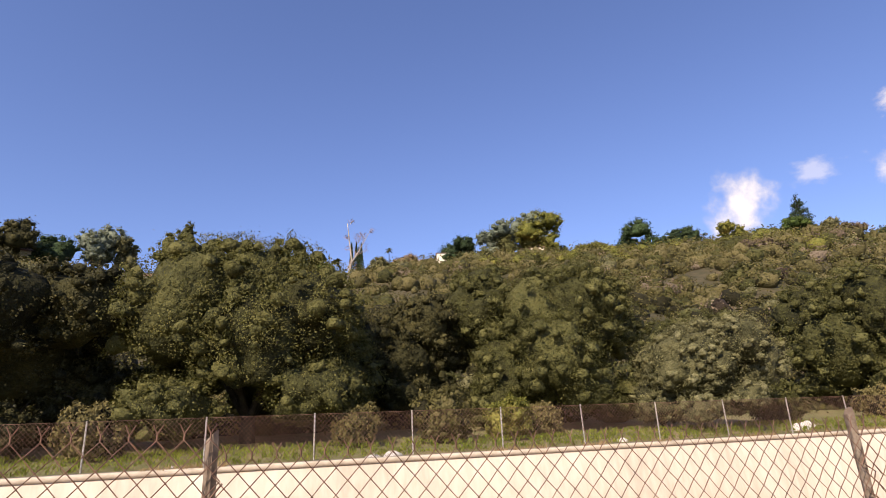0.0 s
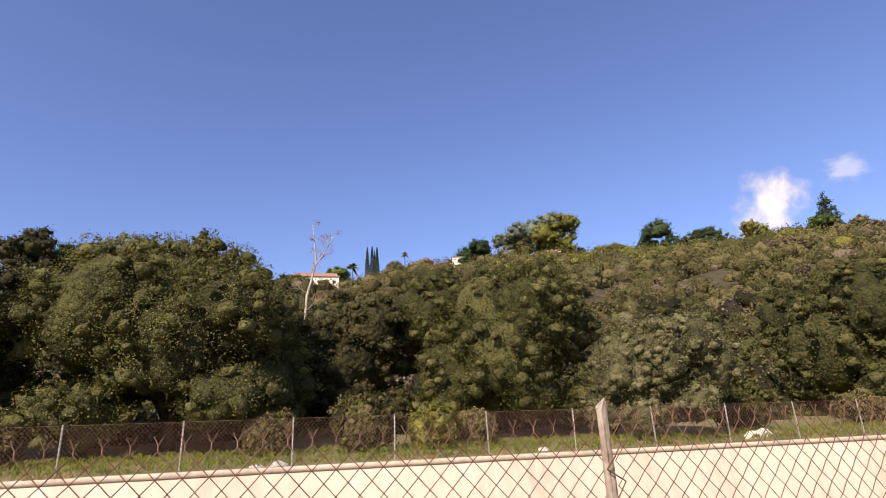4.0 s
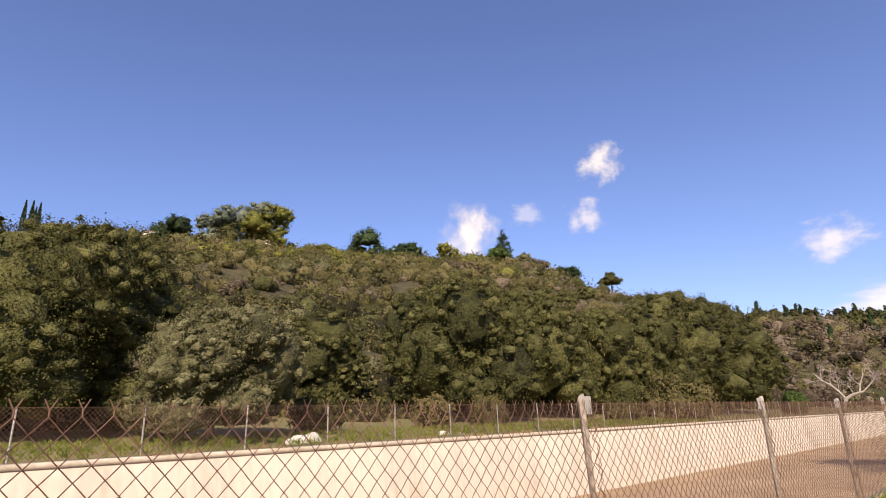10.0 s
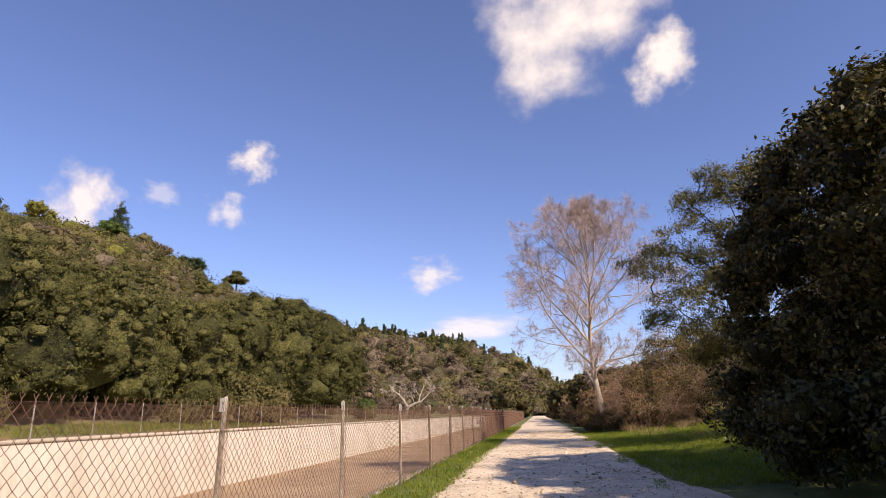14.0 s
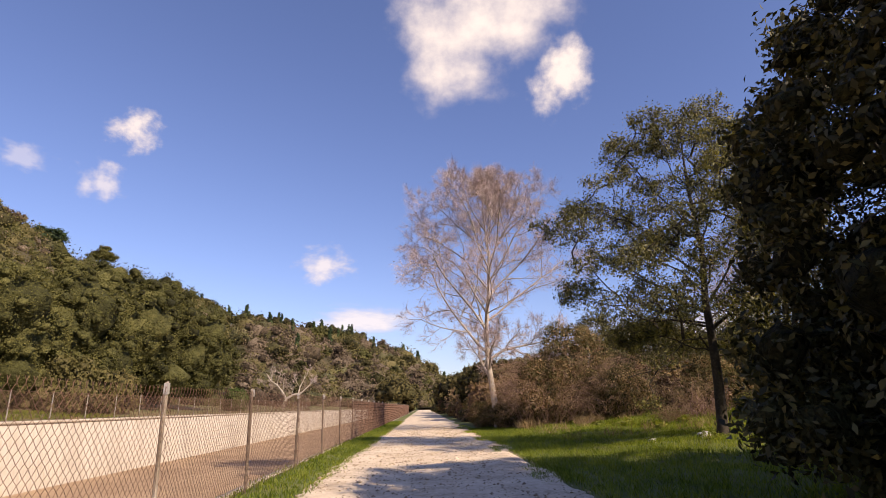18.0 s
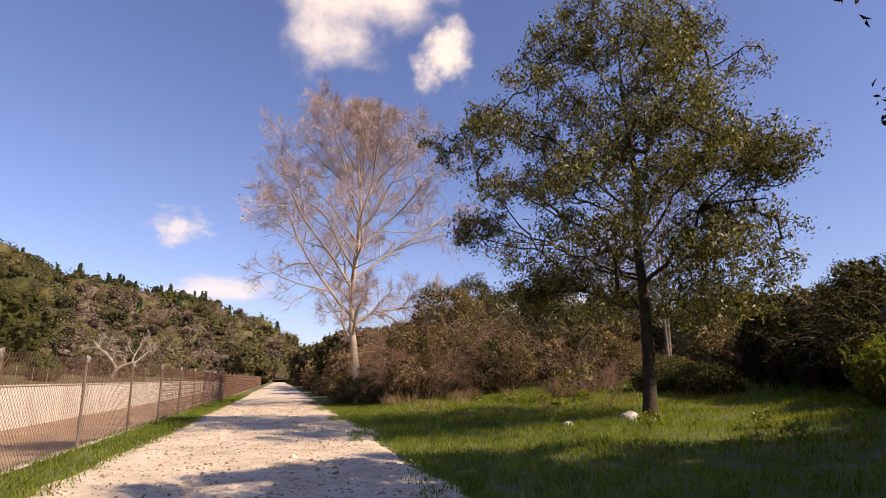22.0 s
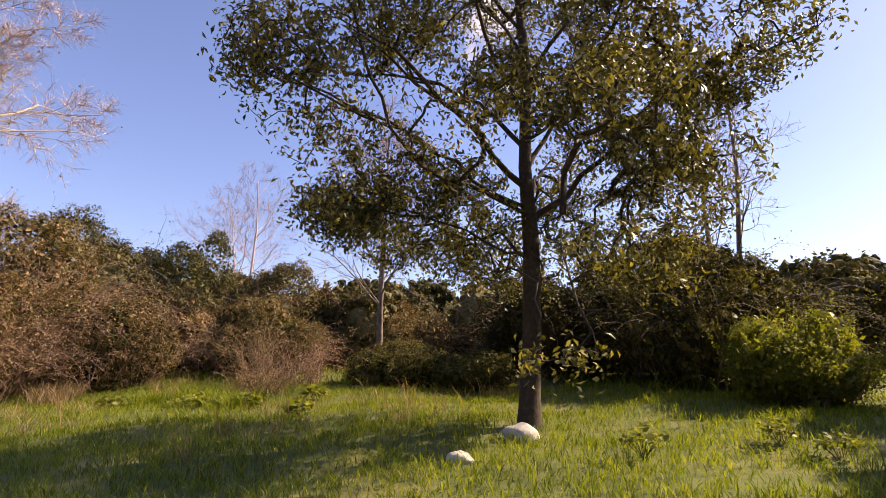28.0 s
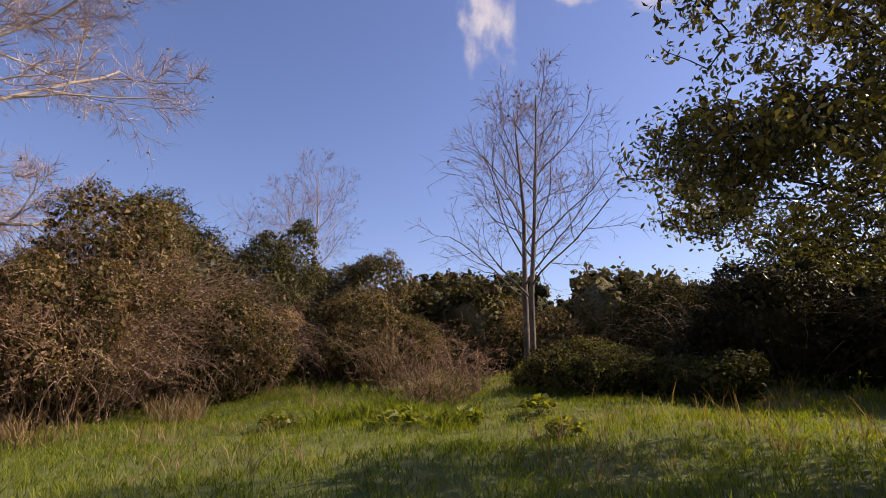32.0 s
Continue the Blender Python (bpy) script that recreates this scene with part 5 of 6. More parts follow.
mound("brown_thicket", "low brown leafless thicket at the meadow edge", 52.0, -14.2, 2.6, 2.2, 2.5, 56, [(M_BRUSH, 1500), (M_OLIVELEAF, 500), (M_DRYLEAF, 1100)], 380)
mound("brown_thicket", "rusty brown thicket beyond the weeds", 50.0, -19.0, 3.2, 2.4, 3.0, 71, [(M_BRUSH, 1700), (M_DRYLEAF, 1300)], 280)
bush = mound("green_bush", "leafy bright green bush with upright shoots in the grass", 36.0, -10.9, 1.0, 0.9, 1.35, 57, [(M_BUSHLEAF, 1700)], 200, 0.06, "bush", steep=0.8, leafy=7)
rng = np.random.default_rng(157)
for k in range(26):
    a, q = k * 2.4, 0.95 * math.sqrt((k + 0.5) / 26)
    foot = np.array([q * math.cos(a), 0.85 * q * math.sin(a), 0.3])
    tip = foot + np.array([0.45 * q * math.cos(a), 0.45 * q * math.sin(a), rng.uniform(1.15, 2.0) - 0.75 * q])
    shoot = bough(rng, foot, tip, 0.012, 0.003, 6, 0.1)
    f = np.sqrt(rng.uniform(0.05, 1, (70, 1)))
    pts = foot + (tip - foot) * f + rng.normal(size=(70, 3)) * 0.045 * (1.35 - f)
    pts = np.concatenate([pts, np.tile([[0.0, 0.0, 1.0]], (70, 1))], 1)
    cane = piece("shoot", tubes("shoot", shoot, M_BRUSH, 4), bush)
    tagged(cane, kind="stuff")
    piece("shoot_leaves", leaves("shoot_leaves", pts, 0.055, rng, M_BUSHLEAF, 0.5), cane)
mound("brown_bush", "tall dark brown bush with bare arching sticks", 37.4, -13.4, 2.3, 2.0, 3.4, 58, [(M_BRUSH, 1700), (M_DARKOAK, 900), (M_YELLOWLEAF, 500)], 200, 0.07, "bush", M_GREYTWIG)
mound("brown_bush", "dark brown bush behind the oak", 42.6, -17.6, 3.0, 2.2, 3.0, 69, [(M_BRUSH, 2000), (M_DARKOAK, 1200)], 240, 0.09, "bush")
mound("dark_bush", "tall dark evergreen bush in the shade", 41.2, -14.0, 1.9, 1.7, 2.9, 72, [(M_DARKOAK, 2400), (M_BRUSH, 700)], 90, 0.085, "bush", M_GREYTWIG, 0.4)
mound("dark_bush", "spreading dark evergreen bush in the shade", 38.6, -16.0, 2.4, 2.0, 3.6, 73, [(M_DARKOAK, 2600), (M_BRUSH, 700)], 90, 0.09, "bush", M_GREYTWIG, 0.4)
mound("low_bush", "low olive green bush in the meadow", 44.4, -12.2, 1.8, 1.3, 1.05, 59, [(M_BRUSH, 2200), (M_BUSHLEAF, 400)], 110, 0.07, "bush")
mound("low_bush", "small dark bush beside the low bush", 42.2, -11.8, 1.0, 0.8, 0.8, 60, [(M_OAKLEAF, 1200)], 40, 0.06, "bush")
thicket("weed_clump", "clump of dry reddish weed stalks", 47.4, -11.2, 1.0, 1.5, 61, M_DRYLEAF, 800, 55, 0.05, "weeds", M_TWIG)
thicket("weed_clump", "orange brown dead weed stalks", 49.2, -11.6, 0.7, 2.1, 70, M_DRYLEAF, 900, 45, 0.05, "weeds", M_DRYGRASS)
thicket("weed_clump", "pale dead weed stalks in the grass", 46.6, -9.4, 0.8, 0.9, 74, M_DRYLEAF, 500, 60, 0.05, "weeds", M_DRYGRASS)
rng = np.random.default_rng(77)
for k, (x, y, r) in enumerate(((45.8, -7.3, 0.5), (45.1, -7.9, 0.35), (46.7, -8.0, 0.45), (44.3, -8.9, 0.3), (35.7, -7.2, 0.22), (36.2, -7.5, 0.2), (35.0, -6.9, 0.22), (37.3, -6.2, 0.22), (47.8, -6.8, 0.35), (43.4, -7.6, 0.25))):
    root = thing("broadleaf_weed", "low dark green broad-leaved weed in the grass", "weed", at=Matrix.Translation((x, y, float(field_z(x, y)))))
    n = 90
    a, q = rng.uniform(0, 6.28, n), np.sqrt(rng.uniform(0, 1, n)) * r
    pts = np.stack([q * np.cos(a), q * np.sin(a), 0.06 + (0.55 - q) * 0.5 * rng.uniform(0.3, 1, n)], -1)
    pts = np.concatenate([pts, np.tile([[0.0, 0.0, 1.2]], (n, 1))], 1)
    tagged(piece("leaf_rosette", leaves("leaf_rosette", pts, 0.16 if x > 40 else 0.08, rng, M_BUSHLEAF, 0.6), root), kind="stuff")
    tagged(piece("stalk", tubes("stalk", [(0, 0, -0.02, *p[:3], 0.004, 0.002) for p in pts[::6]], M_BRUSH, 3), root), kind="stuff")
edge = [big_oak(62, 5.5, 7.5, M_OAKLEAF, 1000, 6, 0.25, "dark evergreen tree beyond the meadow"), big_oak(63, 5.0, 7.0, M_BRUSH, 1000, 6, 0.25, "olive brown tree beyond the meadow")]
rng = np.random.default_rng(9)
k = 0
for a in range(-130, -14, 5):
    r = 24 + rng.uniform(0, 8) + (8 if a > -40 else 0)
    x, y = 40 + r * math.cos(radians(a)), -2 + r * math.sin(radians(a))
    s = rng.uniform(0.55, 0.8)
    if k < 2:
        put(edge[k], x, y, 0.3, s)
    else:
        again(edge[k % 2], x, y, 0.3, s, rng.uniform(0, 6))
    k += 1
for x, y, s in ((75, -6, 0.8), (88, -6.5, 0.9), (104, -6, 0.9), (125, -5, 0.9), (150, -6, 1.0), (175, 8, 1.3), (70, -9, 0.8)):
    again(edge[1], x, y, 0, s, x)


hedge = [shrub(401, M_DRYLEAF, 440, 8, "hedge_bush", "brown bush in the hedge line", "bush", 0.085, 1.1), shrub(402, M_BRUSH, 440, 8, "hedge_bush", "olive bush in the hedge line", "bush", 0.085, 1.1)]
rng = np.random.default_rng(19)
spots = [(64, -4.9, 2.4), (70, -4.6, 2.2), (77, -4.8, 2.5), (86, -4.6, 2.6), (97, -4.6, 2.8), (112, -4.5, 3.0), (130, -4.4, 3.2), (60, -5.0, 1.9)]
spots += [(40 + rr * math.cos(radians(a)), -2 + rr * math.sin(radians(a)), 2.3 + 0.5 * math.sin(a)) for a, rr in zip(range(-104, -26, 5), [21, 23, 20, 24] * 4)]
for k, (x, y, sc) in enumerate(spots):
    z = float(field_z(x, y)) - 0.2
    if k < 2:
        put(hedge[k], x, y, z, sc)
    else:
        again(hedge[0 if x > 60 and y > -6 else int(rng.integers(0, 2))], x, y, z, sc, rng.uniform(0, 6.28), sc * rng.uniform(0.9, 1.25))


# ---- rocks and grass ----
def rock(name, label, x, y, s, seed, flat=0.6):
    bm = bmesh.new()
    bmesh.ops.create_icosphere(bm, subdivisions=3, radius=1)
    for v in bm.verts:
        f = 1 + 0.3 * noise.noise(v.co * 1.3 + Vector((seed, 0, 0))) + 0.08 * noise.noise(v.co * 4 + Vector((0, seed, 0)))
        v.co = Vector((v.co.x * f * s, v.co.y * f * s * 0.8, v.co.z * f * s * flat))
    me = bpy.data.meshes.new(name)
    bm.to_mesh(me)
    bm.free()
    for p in me.polygons:
        p.use_smooth = True
    me.materials.append(M_ROCK)
    ob = tagged(new(name, me), label, "rock")
    ob.location = (x, y, (float(field_z(x, y)) if y < 3 else float(bank_z(x, y))) + s * flat * 0.3)
    return ob


rock("boulder", "pale rounded boulder at the foot of the oak", 38.85, -6.85, 0.23, 1)
rock("boulder", "small pale stone in the grass", 38.92, -5.5, 0.15, 2)
for x, y, sz, k in ((3.9, 23.6, 0.3, 3), (4.65, 23.6, 0.38, 4), (27.1, 25.6, 0.45, 6), (27.9, 25.9, 0.55, 7), (26.4, 25.2, 0.3, 8), (36.3, 25.6, 0.45, 9), (15.4, 24.4, 0.25, 10), (36.9, 24.8, 0.3, 12), (-3.2, 24.0, 0.25, 13)):
    rock("boulder", "pale boulder on the grassy far bank", x, y, sz, k)


def grass(name, label, n, x0, x1, y0, y1, h, seed, material, ground, wide=0.008, patch=0.0):
    """Blades of grass, in tufts."""
    rng = np.random.default_rng(seed)
    tuft = 7
    m = n // tuft
    cx, cy = rng.uniform(x0, x1, m), rng.uniform(y0, y1, m)
    if patch:
        keep = np.sin(cx * 1.1 + 2 * np.sin(cy * 0.8)) * np.sin(cy * 1.3 + np.sin(cx * 0.6)) > patch
        cx, cy = cx[keep], cy[keep]
        m = len(cx)
    x, y = np.repeat(cx, tuft) + rng.normal(size=m * tuft) * 0.05, np.repeat(cy, tuft) + rng.normal(size=m * tuft) * 0.05
    z = ground(x, y)
    hh = h * rng.uniform(0.4, 1.3, m * tuft) * np.repeat(rng.uniform(0.6, 1.3, m), tuft)
    a = rng.uniform(0, 6.283, m * tuft)
    lean = rng.normal(size=(m * tuft, 2)) * 0.45
    base = np.stack([x, y, z - 0.01], -1)
    side = np.stack([np.cos(a), np.sin(a), 0 * a], -1) * (wide * rng.uniform(0.6, 1.4, m * tuft))[:, None]
    mid = base + np.stack([lean[:, 0] * hh * 0.35, lean[:, 1] * hh * 0.35, hh * 0.6], -1)
    tip = base + np.stack([lean[:, 0] * hh, lean[:, 1] * hh, hh], -1)
    v = np.stack([base, mid + side, tip, mid - side], 1).reshape(-1, 3)
    f = np.arange(m * tuft * 4).reshape(-1, 4)
    return tagged(new(name, mesh(name, v, f, material)), label, "grass", kind="stuff")


grass("meadow_grass", "lush green meadow grass", 170000, 29, 56, -12, -1.9, 0.115, 81, M_GRASSBLADE, field_z, 0.0052)
grass("meadow_grass", "green grass further into the meadow", 26000, 30, 70, -24, -11, 0.22, 82, M_GRASSBLADE, field_z, 0.012)
grass("verge_grass", "strip of short grass along the fence foot", 45000, 14, 75, 2.2, 3.42, 0.085, 83, M_GRASSBLADE, lambda x, y: 0 * x, 0.006)
grass("bank_grass", "short green grass on the far bank", 34000, -25, 70, 23.5, 30, 0.18, 84, M_GRASSBLADE, lambda x, y: FAR_Z + 0.08 * (y - 23), 0.02, 0.0)
grass("dry_grass", "dry brown grass among the green", 9000, 40, 62, -13, -4, 0.35, 85, M_DRYGRASS, field_z, 0.006, 0.25)

grass("tall_grass", "tuft of taller pale grass in the meadow", 5000, 44.9, 47.2, -9.0, -6.7, 0.28, 96, M_GRASSBLADE, field_z, 0.009, -0.2)
grass("tall_grass", "dry taller grass below the brambles", 5000, 50.0, 53.0, -8.5, -4.0, 0.38, 97, M_DRYGRASS, field_z, 0.008, -0.1)
grass("path_edge_grass", "sparse grass creeping onto the path", 16000, 24, 62, -2.2, -1.45, 0.08, 86, M_GRASSBLADE, lambda x, y: 0 * x + 0.02, 0.005, 0.1)
grass("wall_top_weeds", "dry weeds along the edge of the channel wall", 9000, -20, 60, 21.25, 21.5, 0.16, 87, M_DRYGRASS, lambda x, y: 0 * x + FAR_Z + 0.06, 0.012, 0.2)


def litter(name, label, n, x0, x1, y0, y1, z, size, material, seed):
    """Small loose bits lying flat on the path."""
    rng = np.random.default_rng(seed)
    p = np.stack([rng.uniform(x0, x1, n), rng.uniform(y0, y1, n), np.full(n, z) + rng.uniform(0, 0.012, n)], -1)
    p = np.concatenate([p, np.tile([[0.0, 0.0, 3.0]], (n, 1))], 1)
    return tagged(new(name, leaves(name, p, size, rng, material, 0.6, 0.2)), label, "litter", kind="stuff")


litter("leaf_litter", "fallen dry leaves and twigs on the path", 700, 24, 62, -1.9, 2.3, 0.045, 0.045, M_BARK, 88)
litter("fallen_leaves", "pale fallen leaves on the path", 2000, 24, 62, -1.9, 2.3, 0.045, 0.05, M_DRYLEAF, 89)


def pebbles(n, seed):
    rng = np.random.default_rng(seed)
    base = np.array([(1, 0, 0), (-1, 0, 0), (0, 1, 0), (0, -1, 0), (0, 0, 0.7), (0, 0, -0.5)], float)
    tri = np.array([(0, 2, 4), (2, 1, 4), (1, 3, 4), (3, 0, 4), (2, 0, 5), (1, 2, 5), (3, 1, 5), (0, 3, 5)])
    c = np.stack([rng.uniform(24, 60, n), rng.uniform(-1.9, 2.4, n), np.full(n, 0.035)], -1)
    v = c[:, None] + base[None] * (rng.gamma(2.0, 0.006, n) + 0.004)[:, None, None] * rng.uniform(0.7, 1.3, (n, 6, 1))
    f = (tri[None] + (np.arange(n) * 6)[:, None, None]).reshape(-1, 3)
    return tagged(new("gravel", mesh("gravel", v.reshape(-1, 3), f, M_GRAVEL)), "small loose gravel stones on the path", "gravel", kind="stuff")


pebbles(6000, 90)


# ---- skyline trees of a marked shape ----
def cypress(h, w, seed):
    rng = np.random.default_rng(seed)
    root = thing("cypress_tree", "tall narrow dark cypress on the ridge", "cypress", "cypresses on the ridge")
    piece("trunk", tubes("trunk", [(0, 0, -1, 0, 0, h * 0.9, 0.25, 0.05)], M_BARK, 5), root)
    t = rng.uniform(0, 1, 2600)
    r = w / 2 * np.minimum(1, 1.9 * (1 - t)) ** 0.8 * rng.uniform(0.6, 1, 2600)
    a = rng.uniform(0, 6.283, 2600)
    piece("crown", leaves("crown", np.stack([r * np.cos(a), r * np.sin(a), t * h], -1), 0.7, rng, M_DARKLEAF, 0.5), root)
    return root


def palm(h, r, seed, label, droop=0.6, name="palm_tree"):
    rng = np.random.default_rng(seed)
    root = thing(name, label, "palm tree")
    piece("trunk", tubes("trunk", [(0, 0, -1, 0.1, 0, h * 0.5, 0.3, 0.24), (0.1, 0, h * 0.5, 0, 0, h, 0.24, 0.2)], M_BARK, 7), root)
    for k in range(22):
        a, e = k * 2.4, rng.uniform(-0.5, 1.2)
        bm = bmesh.new()
        last = None
        for j in range(6):
            t = j / 5
            q = Vector((math.cos(a) * r * t * math.cos(e), math.sin(a) * r * t * math.cos(e), h + r * t * math.sin(e) - droop * r * t * t))
            wdt = 0.55 * math.sin(math.pi * min(1, t * 0.9 + 0.1)) * r * 0.3
            s = Vector((-math.sin(a), math.cos(a), 0)) * wdt
            row = (bm.verts.new(q - s - Vector((0, 0, wdt * 0.5))), bm.verts.new(q), bm.verts.new(q + s - Vector((0, 0, wdt * 0.5))))
            if last:
                bm.faces.new((last[0], last[1], row[1], row[0]))
                bm.faces.new((last[1], last[2], row[2], row[1]))
            last = row
        part("frond", bm, M_OAKLEAF, root)
    return root


def layered_pine(h, w, seed, label, flat=False):
    """A conifer with leaf masses in uneven tiers."""
    rng = np.random.default_rng(seed)
    root = thing("pine_tree", label, "pine tree")
    segs = [(0, 0, -2, 0, 0, h * 0.95, w * 0.05, w * 0.012)]
    lobes = []
    tiers = 3 if flat else 9
    for k in range(tiers):
        t = (0.62 + 0.13 * k) if flat else 0.12 + 0.86 * k / (tiers - 1)
        reach_r = w / 2 * ((0.9 - 0.25 * k) if flat else (1.05 - t) ** 0.75)
        for q in range(5 if t < 0.9 else 2):
            a = q * 1.26 + k * 0.8 + rng.uniform(-0.3, 0.3)
            d = reach_r * rng.uniform(0.35, 0.85)
            lobes.append((d * math.cos(a), d * math.sin(a), t * h + rng.normal() * 0.02 * h, reach_r * 0.5 + 0.3, reach_r * 0.5 + 0.3, h * 0.05))
            segs.append((0, 0, t * h - 0.04 * h, d * math.cos(a), d * math.sin(a), t * h, w * 0.014, w * 0.006))
    piece("trunk", tubes("trunk", segs, M_BARK, 5), root)
    piece("crown", leaves("crown", clumps(rng, lobes, 1300, 10, w * 0.022, 0.4, -1), w * 0.045, rng, M_OAKLEAF if flat else M_DARKLEAF, 0.4), root)
    return root


x, y, _ = at_hill(83.97, 328)
c0 = put(cypress(25.5, 3.0, 1), x, y, 89.5)
for az, s in ((83.46, 1.02), (82.94, 1.0), (83.2, 0.9)):
    x, y, _ = at_hill(az, 330)
    again(c0, x, y, 90.2, s, az)
x, y, _ = at_hill(79.98, 338)
put(palm(12.5, 3.0, 3, "lone fan palm standing above the ridge houses"), x, y, 101.5)
x, y, _ = at_hill(85.5, 322)
put(palm(12.5, 5.0, 4, "date palm beside the cypresses", 0.5), x, y, 88)
x, y, _ = at_hill(86.2, 319)
put(palm(8.5, 4.2, 5, "short date palm beside the cypresses", 0.5), x, y, 85.5)
x, y, _ = at_hill(39.33, 441)
put(layered_pine(35.5, 21, 6, "tall layered dark pine on the ridge"), x, y, 116.5)
x, y, _ = at_hill(28.9, 463)
put(layered_pine(22, 19, 7, "flat-topped lone pine on the ridge", True), x, y, 92)


# ---- houses on the ridge ----
def house(label, az, R, w, d, h, foot, turn, flat, windows, chimney=False, wing=None, wall=M_STUCCO, roof=M_ROOF):
    x, y, _ = at_hill(az, R)
    z = foot
    root = thing("house", label, "house", at=Matrix.Translation((x, y, z)) @ Matrix.Rotation(radians(turn), 4, "Z"))
    bm = bmesh.new()
    box(bm, -w / 2, w / 2, -d / 2, d / 2, -3, h)
    part("wall", bm, wall, root)
    blocks = [(0, 0, w, d, h)]
    if wing:
        wx, ww, wd, wh = wing
        bm = bmesh.new()
        box(bm, wx - ww / 2, wx + ww / 2, -wd / 2, wd / 2 - 0.01, -3, wh)
        part("wing", bm, wall, root)
        blocks.append((wx, 0, ww, wd, wh))
    for bx, by, bw, bd, bh in blocks:
        bm = bmesh.new()
        e, rise = 0.6, (0.25 if flat else 0.6 * bd * 0.5)
        ends = []
        for s in (-1, 1):
            xx = bx + s * (bw / 2 + e)
            inset = 0 if flat else s * bd * 0.3
            ends.append([bm.verts.new((xx, -bd / 2 - e, bh)), bm.verts.new((xx - inset, 0, bh + rise)), bm.verts.new((xx, bd / 2 + e, bh)), bm.verts.new((xx, bd / 2 + e, bh - 0.25)), bm.verts.new((xx, -bd / 2 - e, bh - 0.25))])
        for k in range(5):
            bm.faces.new((ends[0][k], ends[1][k], ends[1][(k + 1) % 5], ends[0][(k + 1) % 5]))
        bm.faces.new(ends[0][::-1])
        bm.faces.new(ends[1])
        part("roof", bm, roof, root)
    for wx, wz, ww, wh in windows:
        bm = bmesh.new()
        for x0, x1, z0, z1 in ((wx - ww / 2 - 0.12, wx + ww / 2 + 0.12, wz - 0.12, wz), (wx - ww / 2 - 0.12, wx + ww / 2 + 0.12, wz + wh, wz + wh + 0.12), (wx - ww / 2 - 0.12, wx - ww / 2, wz, wz + wh), (wx + ww / 2, wx + ww / 2 + 0.12, wz, wz + wh)):
            box(bm, x0, x1, -d / 2 - 0.12, -d / 2 + 0.05, z0, z1)
        win = part("window", bm, M_COPING, root)
        bm = bmesh.new()
        box(bm, wx - ww / 2, wx + ww / 2, -d / 2 - 0.04, -d / 2 + 0.02, wz, wz + wh)
        part("pane", bm, M_GLASS, win)
    if chimney:
        bm = bmesh.new()
        box(bm, w * 0.42, w * 0.42 + 1, 0.5, 1.5, h - 1, h + 3.6)
        part("chimney", bm, wall, root)
    return root


WIN = lambda w, h, n: [(-w / 2 + w * (k + 0.5) / n, h, 1.4, 1.3) for k in range(n)]
house("cream two-wing house with low terracotta roof", 77.2, 338, 27, 10, 6.2, 99.2, -14, True, WIN(26, 2.6, 7), wing=(17.5, 8, 10.6, 10.0))
house("pink-roofed hillside house with a chimney", 89.4, 298, 25, 12, 5.4, 80.5, -2, False, WIN(24, 1.8, 6), True)
house("small cream house below the palm", 79.6, 335, 6.5, 6, 3.6, 93.4, -10, False, WIN(6, 1.0, 2))
house("low white house under round trees", 68.6, 330, 9, 7, 2.6, 103.0, -20, True, WIN(10, 1.4, 3))
house("low white house beside a golden tree", 64.6, 338, 14, 7, 2.8, 106.6, -26, True, WIN(16, 1.6, 4))
house("pale house roof among yellow shrubs", 58.6, 372, 10, 7, 3.0, 110.0, -30, True, WIN(11, 1.4, 3))
house("white flat-roofed house near the pine", 46.1, 418, 14, 8, 4.4, 115.4, -45, True, WIN(13, 1.4, 3))
house("grey low-roofed house between trees", 104.0, 241, 22, 8, 3.6, 60.2, 10, False, WIN(20, 1.0, 5), wall=M_COPING)
house("shingle-roofed house at the ridge end", 113.9, 236, 11, 9, 5.4, 61.5, 20, False, WIN(10, 1.8, 3))


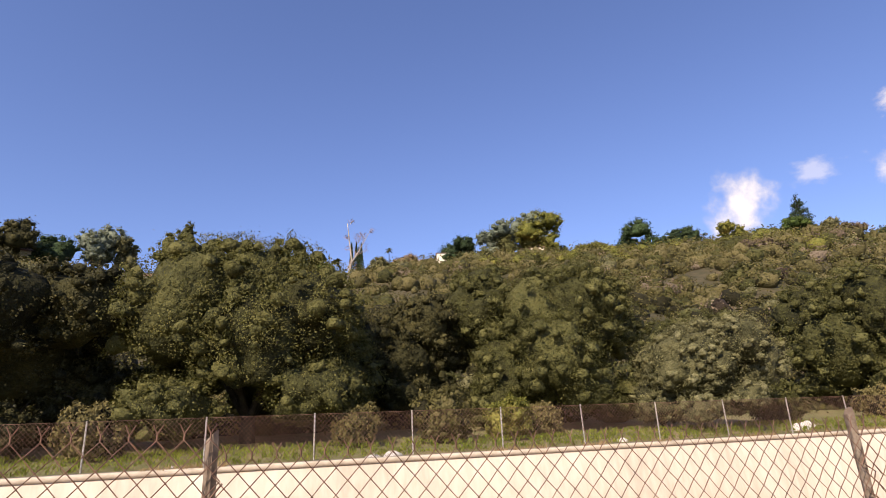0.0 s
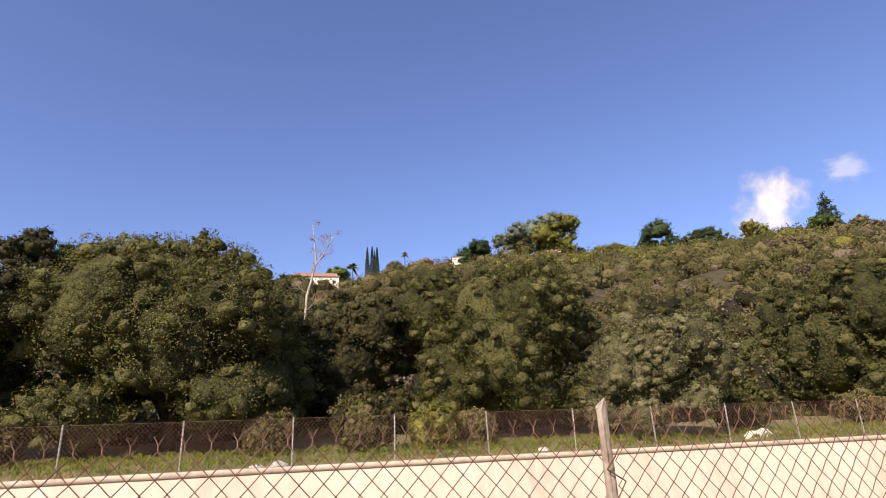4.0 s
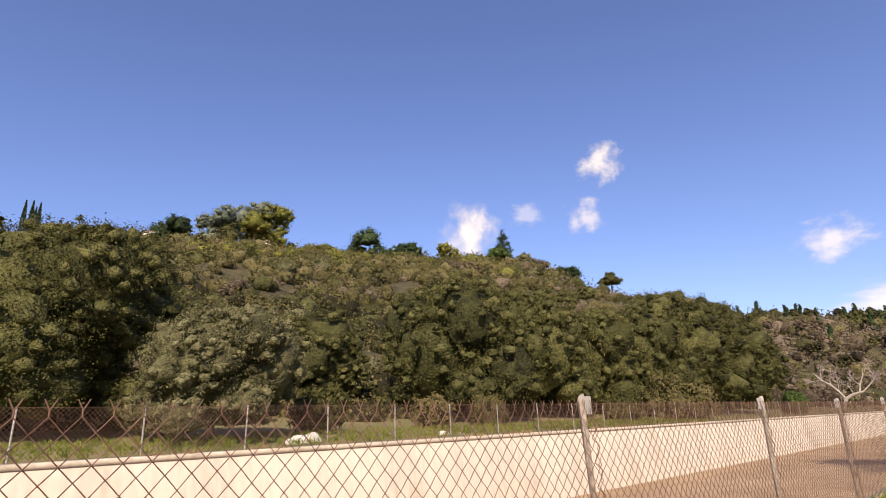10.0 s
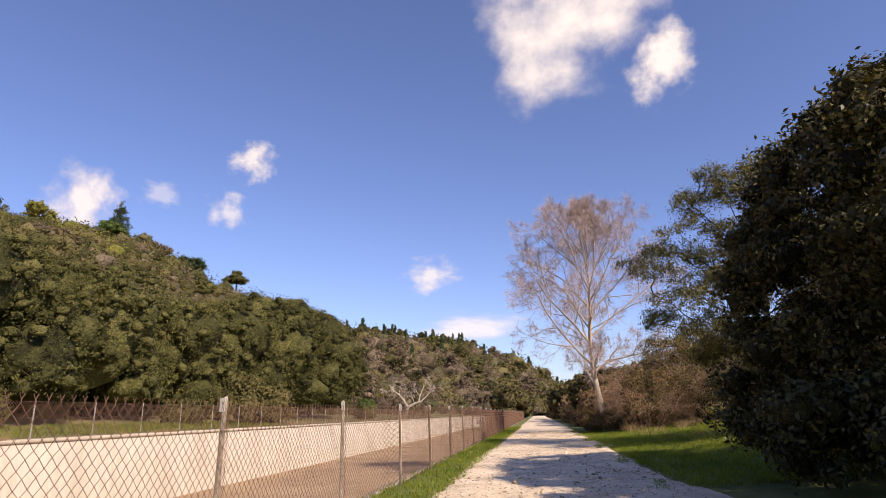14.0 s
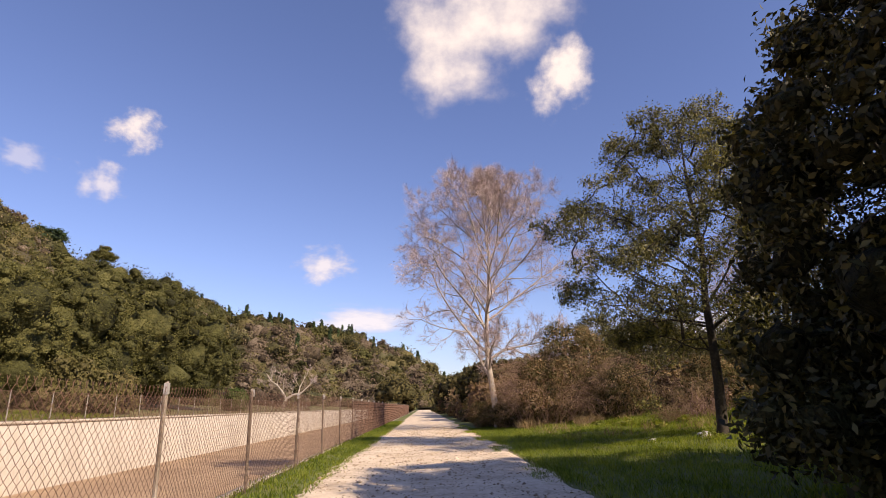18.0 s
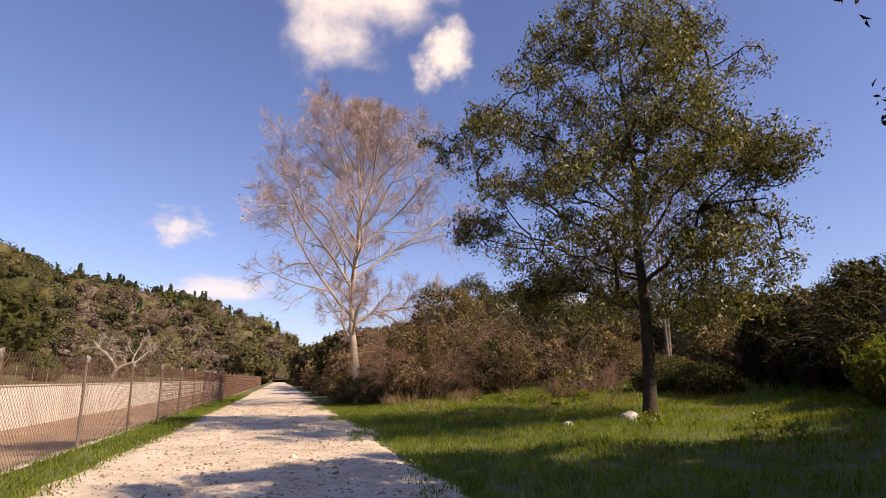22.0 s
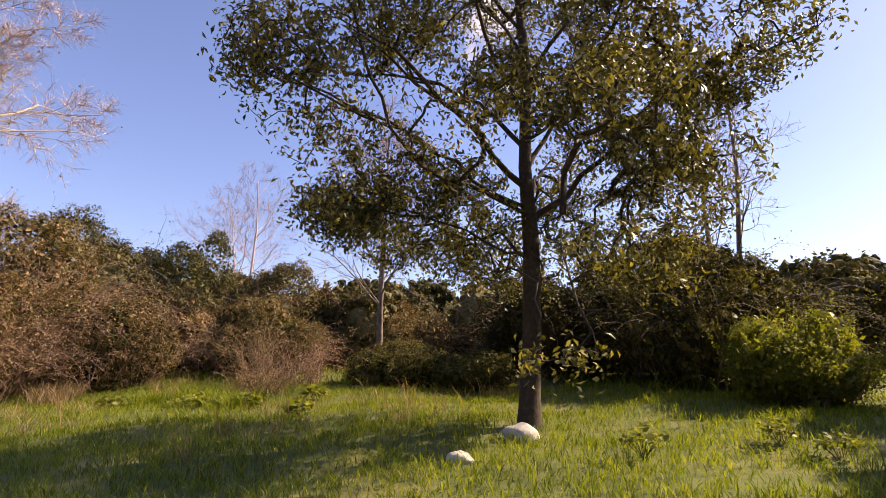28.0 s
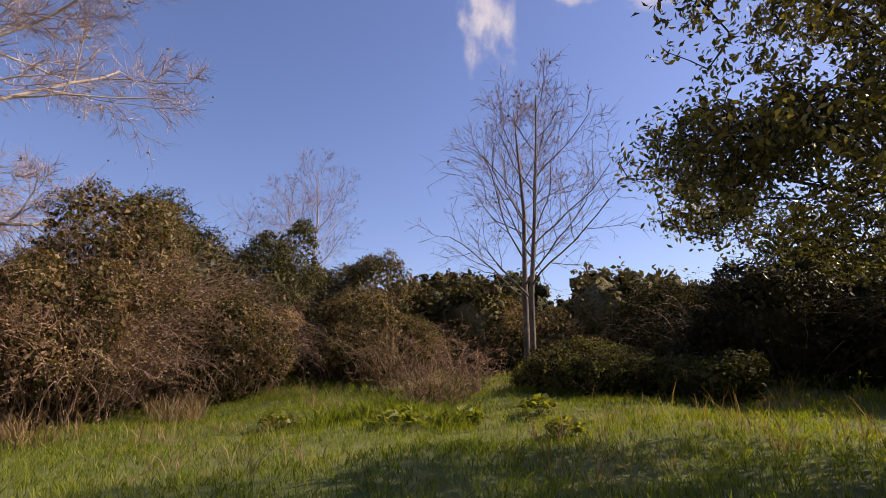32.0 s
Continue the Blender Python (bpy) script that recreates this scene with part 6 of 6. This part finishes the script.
# ---- clouds ----
def cloud_material(seed, thick):
    m = bpy.data.materials.new("cloud vapour")
    m.use_nodes = True
    nt = m.node_tree
    n, ln = nt.nodes, nt.links
    n.remove(n["Principled BSDF"])
    tc = n.new("ShaderNodeTexCoord")
    off = n.new("ShaderNodeVectorMath")
    off.operation = "ADD"
    off.inputs[1].default_value = (seed * 3.7, seed * 1.9, 0)
    nz = n.new("ShaderNodeTexNoise")
    nz.inputs["Scale"].default_value, nz.inputs["Detail"].default_value, nz.inputs["Roughness"].default_value = 3.0, 9, 0.55
    ln.new(off.outputs[0], nz.inputs["Vector"])
    cen = n.new("ShaderNodeVectorMath")
    cen.operation = "DISTANCE"
    cen.inputs[1].default_value = (0.5, 0.5, 0.5)
    flatz = n.new("ShaderNodeVectorMath")
    flatz.operation = "MULTIPLY"
    flatz.inputs[1].default_value = (1, 1, 0)
    ln.new(tc.outputs["Generated"], flatz.inputs[0])
    ln.new(flatz.outputs[0], off.inputs[0])
    cen.inputs[1].default_value = (0.5, 0.5, 0)
    ln.new(flatz.outputs[0], cen.inputs[0])
    mul = n.new("ShaderNodeMath")
    mul.operation = "MULTIPLY_ADD"
    mul.inputs[1].default_value = -2.35
    ln.new(cen.outputs["Value"], mul.inputs[0])
    sc = n.new("ShaderNodeMath")
    sc.operation = "MULTIPLY"
    sc.inputs[1].default_value = 2.15
    ln.new(nz.outputs["Fac"], sc.inputs[0])
    ln.new(sc.outputs[0], mul.inputs[2])
    ramp = n.new("ShaderNodeMapRange")
    ramp.interpolation_type = "SMOOTHSTEP"
    ramp.inputs["From Min"].default_value, ramp.inputs["From Max"].default_value = 0.12, 0.95
    ln.new(mul.outputs[0], ramp.inputs["Value"])
    col = n.new("ShaderNodeValToRGB")
    col.color_ramp.elements[0].color, col.color_ramp.elements[1].color = (0.74, 0.70, 0.76, 1), (1.0, 0.96, 0.96, 1)
    col.color_ramp.elements[0].position, col.color_ramp.elements[1].position = 0.25, 0.95
    ln.new(mul.outputs[0], col.inputs[0])
    em, tr, mx = n.new("ShaderNodeEmission"), n.new("ShaderNodeBsdfTransparent"), n.new("ShaderNodeMixShader")
    em.inputs[1].default_value = 0.78
    thin = n.new("ShaderNodeMath")
    thin.operation = "MULTIPLY"
    thin.inputs[1].default_value = thick
    ln.new(ramp.outputs[0], thin.inputs[0])
    ln.new(col.outputs[0], em.inputs[0])
    ln.new(thin.outputs[0], mx.inputs[0])
    ln.new(tr.outputs[0], mx.inputs[1])
    ln.new(em.outputs[0], mx.inputs[2])
    ln.new(mx.outputs[0], n["Material Output"].inputs["Surface"])
    return m


def cloud(az, el, wide, high, seed, thick=0.95):
    """A cloud far off in the sky, in degrees."""
    R = 3000
    a, e = radians(az), radians(el)
    p = Vector((20 + R * math.cos(a) * math.cos(e), R * math.sin(a) * math.cos(e), R * math.sin(e)))
    w, h = R * math.tan(radians(wide)) / 2, R * math.tan(radians(high)) / 2
    bm = bmesh.new()
    bmesh.ops.create_grid(bm, x_segments=12, y_segments=12, size=1)
    for v in bm.verts:
        v.co = Vector((v.co.x * w, v.co.y * h, 0.12 * w * (1 - v.co.x**2) * (1 - v.co.y**2)))
    me = bpy.data.meshes.new("cloud")
    bm.to_mesh(me)
    bm.free()
    me.materials.append(cloud_material(seed, thick))
    ob = tagged(new("cloud", me), "white fair-weather cloud in a blue sky", "cloud", "clouds", "structure")
    ob.matrix_basis = look(p, p * 2)
    ob.visible_shadow = False
    return ob


for q in ((43.3, 18.8, 7.6, 9.4, 1, 0.85), (36.8, 20.3, 5, 3.5, 2, 0.35), (28.6, 24.4, 5.6, 5.0, 3, 0.85), (31.0, 19.4, 5.2, 5.0, 4, 0.6), (9.9, 13.7, 8, 5, 5, 0.7), (5.5, 8.4, 15, 4.5, 6, 0.7), (-6.5, 38.0, 21, 20, 7), (-16.0, 31.8, 9, 9.5, 8), (-62.5, 33.5, 7, 12, 9, 0.6), (-80, 34, 6, 5, 10, 0.4), (-71, 36, 8, 5, 11, 0.5), (-24, 6, 24, 7, 12, 0.7), (15, 7.5, 10, 3, 13, 0.6)):
    cloud(*q)

alder("bare pale tree rising from the hillside brush", 5.6, 49, 10.5, 47,
      [[((0, 0, -2), 0.13), ((0.2, 0, 3), 0.11), ((0.9, 0, 6), 0.07), ((0.5, 0, 9.5), 0.03)], [((0.4, 0, 5), 0.06), ((1.6, 0, 7), 0.045), ((2.4, 0, 8.6), 0.02)]], 1.5, M_PALEBARK, 6, 40)
